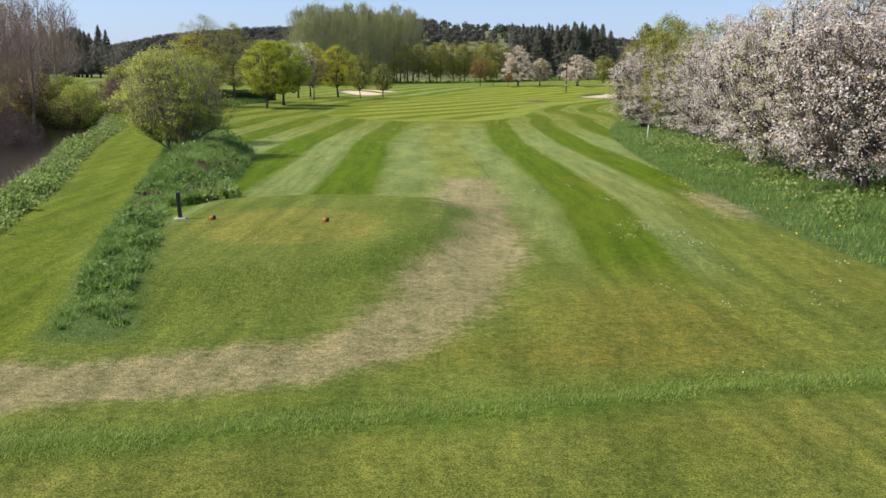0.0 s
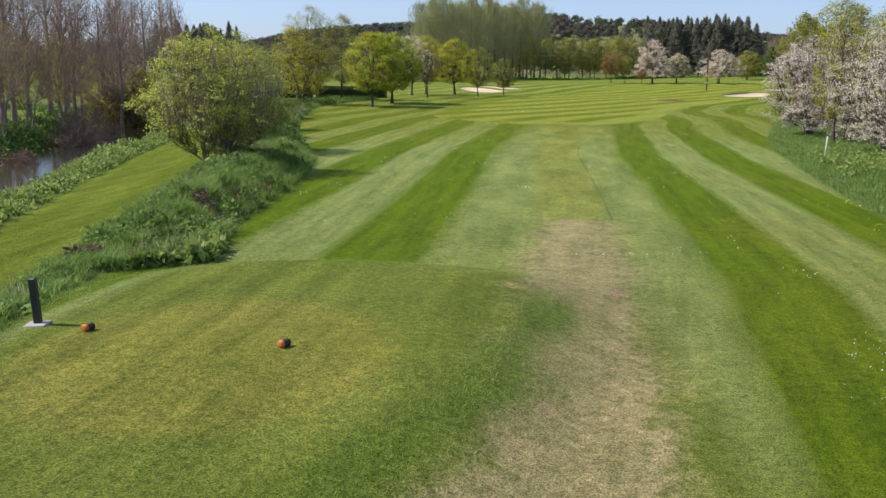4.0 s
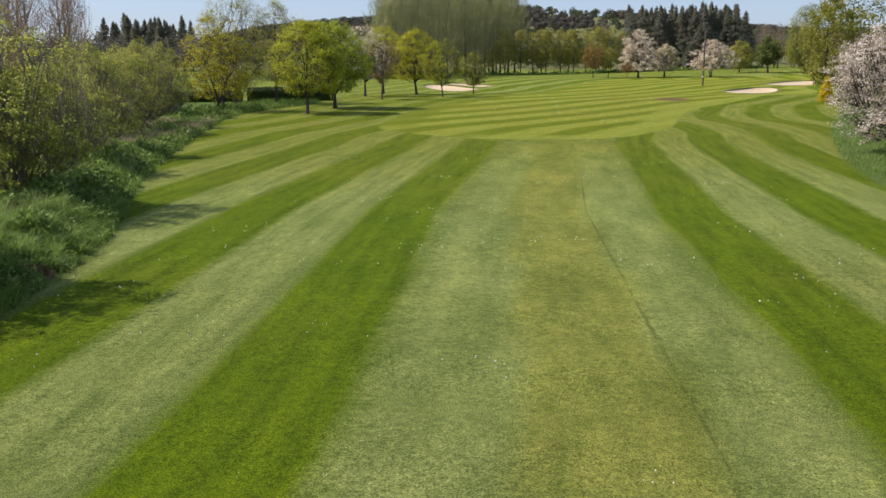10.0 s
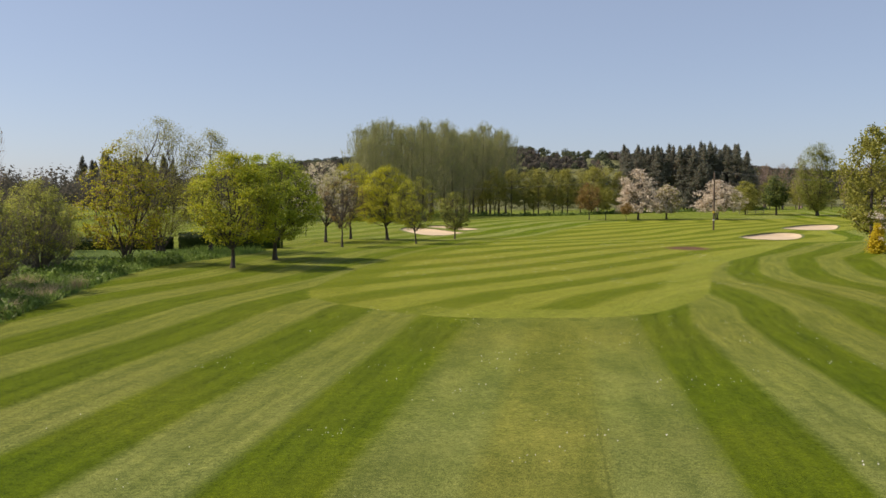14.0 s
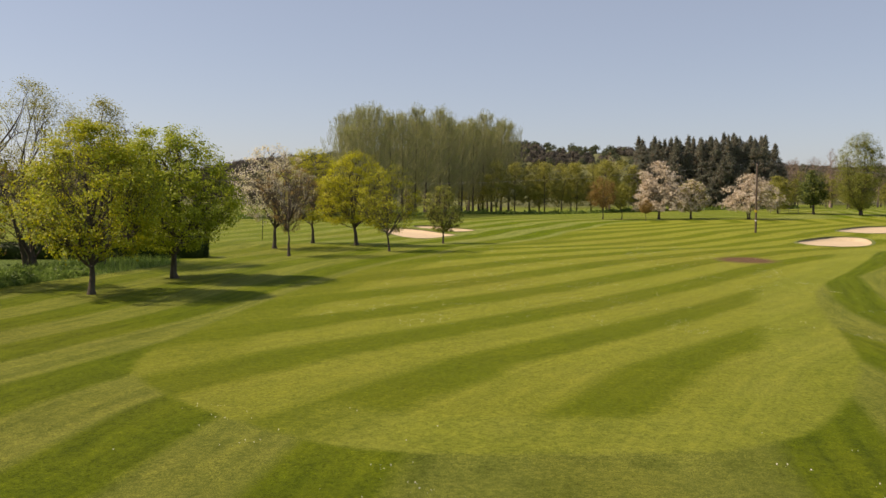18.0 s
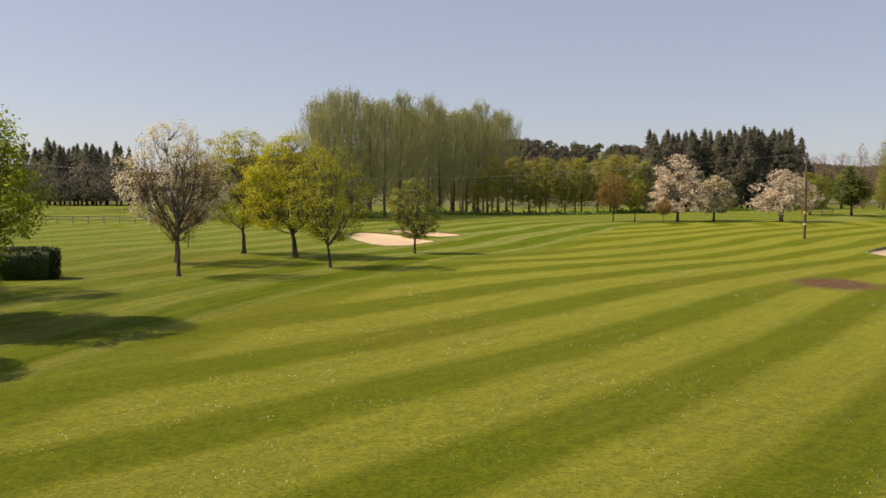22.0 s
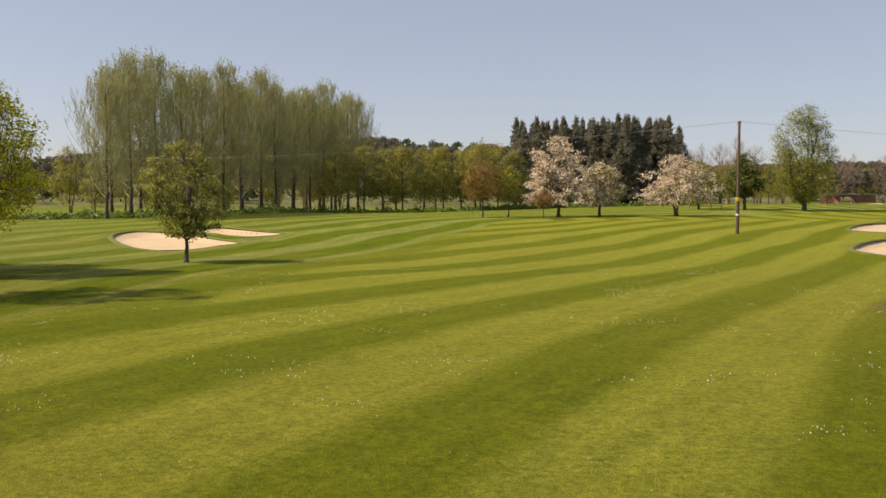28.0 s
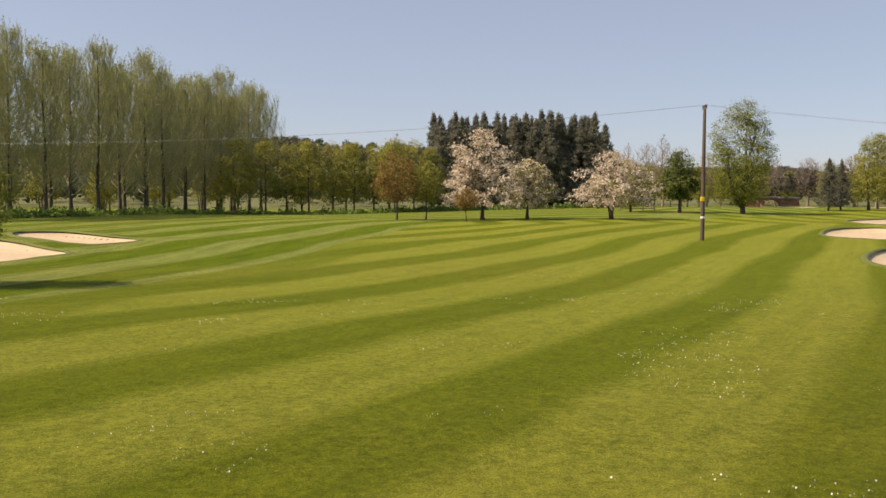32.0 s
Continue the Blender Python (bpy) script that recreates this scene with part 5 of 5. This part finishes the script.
def bench(x, y, turn):
    thing = new("timber_sign_frame")
    for s in (-0.45, 0.45):
        part("leg", box(0.10, 0.10, 1.25, (s, 0, 0.58), 0.01), POST_DARK, thing)
    part("board", box(1.15, 0.06, 0.5, (0, 0, 1.0), 0.01), POST_DARK, thing, "dark timber board")
    part("rail", box(0.9, 0.05, 0.08, (0, 0, 0.55), 0.008), POST_DARK, thing)
    thing.location = (x, y, float(height(x, y)))
    thing.rotation_euler = (0, 0, radians(turn))
    return tagged(thing, "dark timber board on two legs beside a hedge", "sign")


bench(-32.0, 126.0, 10)


# ---- long grass, bank plants, daisies ----
def blades(x, y, tall, wide, rng, lean=0.45):
    """Grass blades: one bent pair of triangles each."""
    n = len(x)
    z = height(x, y) - 0.02
    h = tall * rng.uniform(0.5, 1.25, n)
    a = rng.uniform(0, 6.283, n)
    w = wide * rng.uniform(0.6, 1.3, n)
    dx, dy = np.cos(a), np.sin(a)
    l1, l2 = h * lean * rng.uniform(0.1, 0.5, n), h * lean * rng.uniform(0.6, 1.5, n)
    b = rng.uniform(0, 6.283, n)
    p0 = np.stack([x - dx * w, y - dy * w, z], 1)
    p1 = np.stack([x + dx * w, y + dy * w, z], 1)
    p2 = np.stack([x + np.cos(b) * l1, y + np.sin(b) * l1, z + h * 0.62], 1)
    p3 = np.stack([x + np.cos(b) * l2, y + np.sin(b) * l2, z + h], 1)
    m2 = p2 + np.stack([dx * w * 0.7, dy * w * 0.7, 0 * w], 1)
    v = np.stack([p0, p1, m2, p2, p3], 1).reshape(-1, 3)
    i = np.arange(n)[:, None] * 5
    f = np.concatenate([i + [0, 1, 2], i + [0, 2, 3], i + [3, 2, 4]], 1).reshape(-1, 3)
    return v, f


def scatter(rng, n, x0, x1, y0, y1, inside):
    out = np.zeros((0, 2))
    while len(out) < n:
        p = np.stack([rng.uniform(x0, x1, n * 2), rng.uniform(y0, y1, n * 2)], 1)
        out = np.concatenate([out, p[inside(p[:, 0], p[:, 1])]])
    return out[:n, 0], out[:n, 1]


def clumps(x, y, rng, per, tall, wide):
    """Leaf centres of low bushy plants round each spot."""
    n = len(x)
    t = tall * rng.uniform(0.4, 1.2, n) * (0.45 + 0.95 * np.clip(value_noise(x, y, 1.1, 44) + 0.45, 0, 1.4))
    i = np.repeat(np.arange(n), per)
    r = wide * np.sqrt(rng.uniform(0, 1, n * per))
    a = rng.uniform(0, 6.283, n * per)
    px, py = x[i] + r * np.cos(a), y[i] + r * np.sin(a)
    z = height(px, py) + t[i] * rng.uniform(0.1, 1.0, n * per) * (1 - 0.5 * (r / wide) ** 2)
    return np.stack([px, py, z], 1)


def stuff(name, block, mat, label, category):
    return tagged(part(name, mesh_of(name, *block), mat), label, category, kind="stuff")


rng = np.random.RandomState(101)
thick = lambda x, y: value_noise(x, y, 1.3, 31) + 0.6 * value_noise(x, y, 0.5, 32)
# nettles and docks on the bank
x, y = scatter(rng, 800, -20, -5.5, 12, 60, lambda x, y: (bank_sd(x, y) > 0.2) & (thick(x, y) > 0.35 + 0.05 * (y < 27)))
stuff("bank_nettles", leaves(clumps(x, y, rng, 26, 0.46 * np.interp(y, [14, 26, 30], [0.5, 0.6, 1.0]), 0.28), 0.085, rng, 1.9, 0.5), LEAF["nettle"], "dense green nettles and docks on the bank", "plants")
x, y = scatter(rng, 1100, -34, -12, 55, 112, lambda x, y: (bank_sd(x, y) > 0.2) & (thick(x, y) > -0.4))
stuff("bank_nettles", leaves(clumps(x, y, rng, 30, 0.55, 0.45), 0.13, rng, 1.9, 0.5), LEAF["nettle"], "dense green nettles under the bushes", "plants")
def tussocks(x, y, rng, per, wide):
    """Spots of blades round each tussock, thick in the middle."""
    i = np.repeat(np.arange(len(x)), per)
    r = wide * np.abs(rng.normal(0, 0.5, len(i)))
    a = rng.uniform(0, 6.283, len(i))
    return x[i] + r * np.cos(a), y[i] + r * np.sin(a), (0.6 + 0.8 * rng.uniform(0, 1, len(x)))[i] * (1 - 0.35 * np.clip(r / wide, 0, 1))


x, y = scatter(rng, 1300, -20, -5.5, 13, 60, lambda x, y: (bank_sd(x, y) > 0.12) & (value_noise(x, y, 1.6, 38) > -0.45))
x, y, t = tussocks(x, y, rng, 62, 0.24)
stuff("grass_tussocks", blades(x, y, 0.36 * t * np.interp(y, [14, 26, 30], [0.5, 0.7, 1.0]), 0.015, rng, 1.1), LEAF["blade"], "lush green grass tussocks on the bank", "grass")
x, y = scatter(rng, 45000, -20, -5.5, 12, 60, lambda x, y: (bank_sd(x, y) > -0.05) & (value_noise(x, y, 0.5, 33) > -0.5))
stuff("bank_grass", blades(x, y, 0.22 * np.interp(y, [14, 26, 30], [0.5, 0.7, 1.0]) * (0.75 + 0.55 * value_noise(x, y, 1.2, 34)), 0.009, rng), LEAF["blade"], "long green grass on the bank", "grass")
x, y = scatter(rng, 16000, -34, -12, 55, 122, lambda x, y: bank_sd(x, y) > -0.1)
stuff("bank_grass", blades(x, y, 0.5, 0.018, rng), LEAF["blade"], "long green grass under the bushes", "grass")
x, y = scatter(rng, 2600, -30, -7.0, 20, 100, lambda x, y: (bank_sd(x, y) > 0.3) & (value_noise(x, y, 2.1, 35) > 0.45))
stuff("dry_stalks", blades(x, y, 0.55, 0.008, rng, 0.6), LEAF["dry"], "dry straw-coloured stalks among the nettles", "grass")
x, y = scatter(rng, 420, -34, -24, 72, 94, lambda x, y: (bank_sd(x, y) > 0.3) & (bank_sd(x, y) < 5) & (value_noise(x, y, 2.6, 39) > -0.1))
x, y, t = tussocks(x, y, rng, 22, 0.4)
stuff("dry_grass", blades(x, y, 0.65 * t, 0.013, rng, 0.9), LEAF["dry"], "pale dry grass tufts under the willow bushes", "grass")
x, y = scatter(rng, 60, -8.6, -6.6, 26.6, 30.0, lambda x, y: bank_sd(x, y) > 0.1)
stuff("dock_plants", leaves(clumps(x, y, rng, 16, 0.30, 0.22), 0.15, rng, 2.4, 0.7), LEAF["broad"], "broad-leaved docks at the end of the bank", "plants")
x, y = scatter(rng, 900, -20, -6.5, 26, 58, lambda x, y: (bank_sd(x, y) > 0.3) & (value_noise(x, y, 0.9, 49) > 0.62))
stuff("dead_bracken", leaves(clumps(x, y, rng, 10, 0.22, 0.22), 0.07, rng, 3.0, 0.2), LEAF["bramble"], "brown dead stalks in gaps of the bank", "plants")
# broad leaves along the river edge of the strip
x, y = scatter(rng, 2600, -36, -7, -4, 84, lambda x, y: (poly_dist(x, y, STRIP_L) > 0.05) & (poly_dist(x, y, STRIP_L) < 1.9))
stuff("river_edge_plants", leaves(clumps(x, y, rng, 24, 0.42, 0.34), 0.095, rng, 1.5, 0.6), LEAF["broad"], "bright broad-leaved plants along the river edge", "plants")
x, y = scatter(rng, 1500, -36, -7, -4, 84, lambda x, y: (poly_dist(x, y, STRIP_L) > 1.3) & (poly_dist(x, y, STRIP_L) < 2.2) & (value_noise(x, y, 2.5, 37) > 0.0))
stuff("dry_reeds", blades(x, y, 0.75, 0.010, rng, 0.35), LEAF["dry"], "pale dry reeds on the river edge", "grass")
# far side of the river
far_bank = lambda x, y: (poly_dist(x, y, STRIP_L) > 9.4) & (poly_dist(x, y, STRIP_L) < 13)
x, y = scatter(rng, 1500, -62, -16, 15, 110, far_bank)
stuff("far_bank_plants", leaves(clumps(x, y, rng, 24, 0.6, 0.6), 0.15, rng, 1.6, 0.5), LEAF["nettle"], "dark green plants on the far river bank", "plants")
x, y = scatter(rng, 90, -50, -20, 40, 80, lambda x, y: (np.abs(poly_dist(x, y, STRIP_L) - 8.8) < 0.8) & (value_noise(x, y, 5, 41) > 0.2))
stuff("river_brambles", leaves(clumps(x, y, rng, 90, 0.9, 0.8), 0.05, rng, 5.0, 0.6), LEAF["bramble"], "brown leafless brambles hanging over the river", "plants")
# coarser turf on the tee flanks and the edge of the near tee
tee_sd = lambda x, y: poly_dist(x, y, TEE, True)
x, y = scatter(rng, 26000, -9.5, 1.5, 12.5, 28.5, lambda x, y: (tee_sd(x, y) < -0.1) & (tee_sd(x, y) > -2.4) & (value_noise(x, y, 0.6, 61) > -0.25) & (np.abs(poly_dist(x, y, WORN)) > 0.9))
stuff("tee_flank_grass", blades(x, y, 0.055, 0.006, rng, 1.4), LEAF["blade_warm"], "coarse tufted grass on the flank of the tee", "grass")
x, y = scatter(rng, 30000, -9, 10, 6.8, 13.4, lambda x, y: (np.abs(y - 0.265 * x - 9.85) < 0.7 + 0.4 * value_noise(x, y, 0.8, 62)) & (np.abs(poly_dist(x, y, WORN)) > 0.75))
stuff("tee_edge_grass", blades(x, y, 0.07, 0.0065, rng, 1.3), LEAF["blade_warm"], "thicker grass along the edge of the near tee", "grass")
# right hand rough
right_sd = lambda x, y: -poly_dist(x, y, ROUGH_RIGHT)
x, y = scatter(rng, 42000, 8.5, 20, 6, 62, lambda x, y: (right_sd(x, y) > 0.0) & (right_sd(x, y) < 8))
stuff("rough_grass", blades(x, y, 0.20 * (1 + 0.6 * value_noise(x, y, 1.2, 46)), 0.013, rng, 0.9), LEAF["blade"], "long bluish-green grass under the blossom trees", "grass")
x, y = scatter(rng, 16000, 11, 30, 60, 128, lambda x, y: (right_sd(x, y) > 0.0) & (right_sd(x, y) < 8))
stuff("rough_grass", blades(x, y, 0.24 * (1 + 0.5 * value_noise(x, y, 1.5, 50)), 0.016, rng, 0.9), LEAF["blade"], "long green grass along the boundary", "grass")
x, y = scatter(rng, 240, 10.6, 17, 22, 60, lambda x, y: (right_sd(x, y) > 1.2) & (thick(x, y) > 0.1))
stuff("hedge_foot_plants", leaves(clumps(x, y, rng, 40, 0.55, 0.45), 0.085, rng, 1.6, 0.5), LEAF["broad"], "green leafy plants at the foot of the blossom trees", "plants")
# flowers
x, y = scatter(rng, 130, 7.2, 12.0, 17, 46, lambda x, y: value_noise(x, y, 1.6, 51) > 0.25)
stuff("dandelions", leaves(np.c_[x, y, height(x, y) + 0.10], 0.045, rng, 1.0, 2.0), LEAF["dandelion"], "yellow dandelion heads in the grass", "flowers")
x, y = scatter(rng, 300, 3.5, 9.5, 11, 30, lambda x, y: value_noise(x, y, 0.9, 53) > 0.42)
stuff("daisies", leaves(np.c_[x, y, height(x, y) + 0.05], 0.024, rng, 1.0, 2.0), LEAF["daisy"], "scattered white daisies in the turf", "flowers")
x, y = scatter(rng, 3600, -12, 10, 96, 146, lambda x, y: value_noise(x, y, 1.5, 57) + 0.7 * value_noise(x, y, 0.45, 58) > 0.62)
stuff("daisies", leaves(np.c_[x, y, height(x, y) + 0.03], 0.019, rng, 1.0, 2.0), LEAF["daisy"], "scattered white daisies on the fairway", "flowers")
x, y = scatter(rng, 700, -12, 8, 30, 86, lambda x, y: value_noise(x, y, 1.2, 59) + 0.6 * value_noise(x, y, 0.4, 60) > 0.72)
stuff("daisies", leaves(np.c_[x, y, height(x, y) + 0.03], 0.028, rng, 1.0, 2.0), LEAF["daisy"], "small groups of white daisies in the rough", "flowers")

# ---- wooded hills ----
def far_wood(n, x0, x1, y0, y1, tall, size, per, mat, seed, label, keep=None):
    rng = np.random.RandomState(seed)
    keep = keep or (lambda x, y: value_noise(x, y, 90, seed) > -0.5)
    x, y = scatter(rng, n, x0, x1, y0, y1, keep)
    t = tall * rng.uniform(0.6, 1.2, n)
    i = np.repeat(np.arange(n), per)
    d = rng.normal(0, 1, (n * per, 3))
    d[:, 2] = np.abs(d[:, 2]) - 0.3
    d /= np.linalg.norm(d, axis=1, keepdims=True)
    c = np.stack([x[i], y[i], height(x, y)[i] + 0.55 * t[i]], 1) + d * np.stack([0.42 * t[i], 0.42 * t[i], 0.5 * t[i]], 1) * rng.uniform(0.6, 1.0, (n * per, 1))
    # sprays of foliage that face outwards from each crown
    nn = d + rng.normal(0, 0.16, d.shape)
    e = np.cross(nn, rng.normal(0, 1, d.shape))
    e /= np.linalg.norm(e, axis=1, keepdims=True) + 1e-9
    g = np.cross(nn, e)
    g /= np.linalg.norm(g, axis=1, keepdims=True) + 1e-9
    s = size * rng.uniform(0.6, 1.1, (len(c), 1))
    v = np.stack([c - e * s, c - g * s * 0.8, c + e * s, c + g * s * 0.8], 1).reshape(-1, 3)
    k = np.arange(len(c))[:, None] * 4
    stuff("far_wood", (v, np.concatenate([k, k + 1, k + 2, k + 3], 1)), mat, label, "woodland")


far_wood(4600, -330, 240, 450, 680, 5.0, 0.6, 70, LEAF["wood_brown"], 201, "far wooded hillside of leafless brown trees")
far_wood(2000, -330, 240, 420, 680, 5.0, 0.6, 70, LEAF["wood"], 202, "far olive-green trees on the hillside")
far_wood(900, -310, -60, 480, 670, 6, 0.65, 60, LEAF["wood_dark"], 203, "dark far conifer wood on the hill", lambda x, y: value_noise(x, y, 60, 9) > 0.1)
far_wood(420, -220, 320, 330, 420, 9, 0.55, 200, LEAF["wood"], 204, "belt of olive-green trees in the distance")
far_wood(260, -260, -85, 150, 330, 9, 0.32, 260, LEAF["wood_brown"], 205, "belt of bare brown trees beyond the river")
far_wood(160, 70, 320, 300, 420, 9, 0.5, 220, LEAF["wood_brown"], 206, "belt of brown trees on the far right")


# weedy margin under the poplars and alders
margin = curve_through([(-52, 200), (-40, 206), (-33, 220), (-24, 244), (-14, 251), (0, 255), (12, 262), (30, 266), (44, 268)], 6)
x, y = scatter(rng, 1500, -54, 46, 198, 274, lambda x, y: np.abs(poly_dist(x, y, margin)) < 2.0 + value_noise(x, y, 4, 81))
stuff("margin_plants", leaves(clumps(x, y, rng, 16, 0.8, 0.8), 0.24, rng, 1.6, 0.5), LEAF["nettle"], "weedy green margin under the tree rows", "plants")


# ---- far brick bridge, rails and posts ----
BRICK = plain_material("bridge_brick", (0.16, 0.075, 0.05), (0.32, 0.16, 0.11), 4.0, 0.9, 0, 0.02)


def bridge(x, y, turn):
    thing = new("brick_bridge")
    outer, inner = [], []
    n = 16
    top = lambda u: 3.1 - 0.012 * u * u
    for k in range(n + 1):
        a = math.pi * k / n
        inner.append((-3.0 * math.cos(a), 2.1 * math.sin(a)))
    v, f = [], []
    for side in (-2.0, 2.0):
        for u, w in inner:
            v.append((u, side, w))
            v.append((u, side, top(u)))
        v += [(-9, side, 0), (-9, side, top(9)), (9, side, 0), (9, side, top(9))]
    m = 2 * (n + 1) + 4
    for s in (0, 1):
        o = s * m
        for k in range(n):
            f.append((o + 2 * k, o + 2 * k + 2, o + 2 * k + 3, o + 2 * k + 1))
        f.append((o + m - 4, o, o + 1, o + m - 3))
        f.append((o + 2 * n, o + m - 2, o + m - 1, o + 2 * n + 1))
    for k in range(n):
        f.append((2 * k, 2 * k + 2, m + 2 * k + 2, m + 2 * k))
    part("arch_wall", mesh_of("arch_wall", v, f), BRICK, thing)
    part("parapet", box(18.4, 0.45, 0.5, (0, -2.0, 2.75), 0.03), STONE, thing, "pale stone coping")
    part("parapet", box(18.4, 0.45, 0.5, (0, 2.0, 2.75), 0.03), STONE, thing, "pale stone coping")
    part("deck", box(18.0, 3.6, 0.4, (0, 0, 2.3), 0.03), STONE, thing)
    thing.location = (x, y, float(height(x, y)) - 0.1)
    thing.rotation_euler = (0, 0, radians(turn))
    return tagged(thing, "far red-brown brick arch bridge among trees", "bridge")


bridge(89.0, 306.0, -18).scale = (0.62, 0.62, 0.8)


def rail_fence(x, y, turn, posts, gap, label):
    thing = new("rail_fence")
    n = posts - 1
    for k in range(posts):
        part("post", box(0.09, 0.09, 1.0, ((k - n / 2) * gap, 0, 0.42), 0.008), WOOD_PALE, thing)
    for z in (0.42, 0.82):
        part("rail", box(n * gap + 0.1, 0.05, 0.09, (0, -0.07, z), 0.008), WOOD_PALE, thing)
    thing.location = (x, y, float(height(x, y)))
    thing.rotation_euler = (0, 0, radians(turn))
    return tagged(thing, label, "fence")


WOOD_PALE = plain_material("weathered_wood", (0.20, 0.18, 0.15), (0.40, 0.37, 0.32), 9.0, 0.85)
rail_fence(36.2, 238.0, 8, 4, 1.7, "short weathered timber rail fence on grass")
rail_fence(-62.0, 188.0, 12, 8, 1.9, "long weathered timber rail fence beside a ditch")
rail_fence(-78.0, 191.0, -8, 6, 1.9, "weathered timber rail fence beside a ditch")
stake(-33.7, 152.7, 2.7, POST_DARK, "thin dark post standing on mown grass")
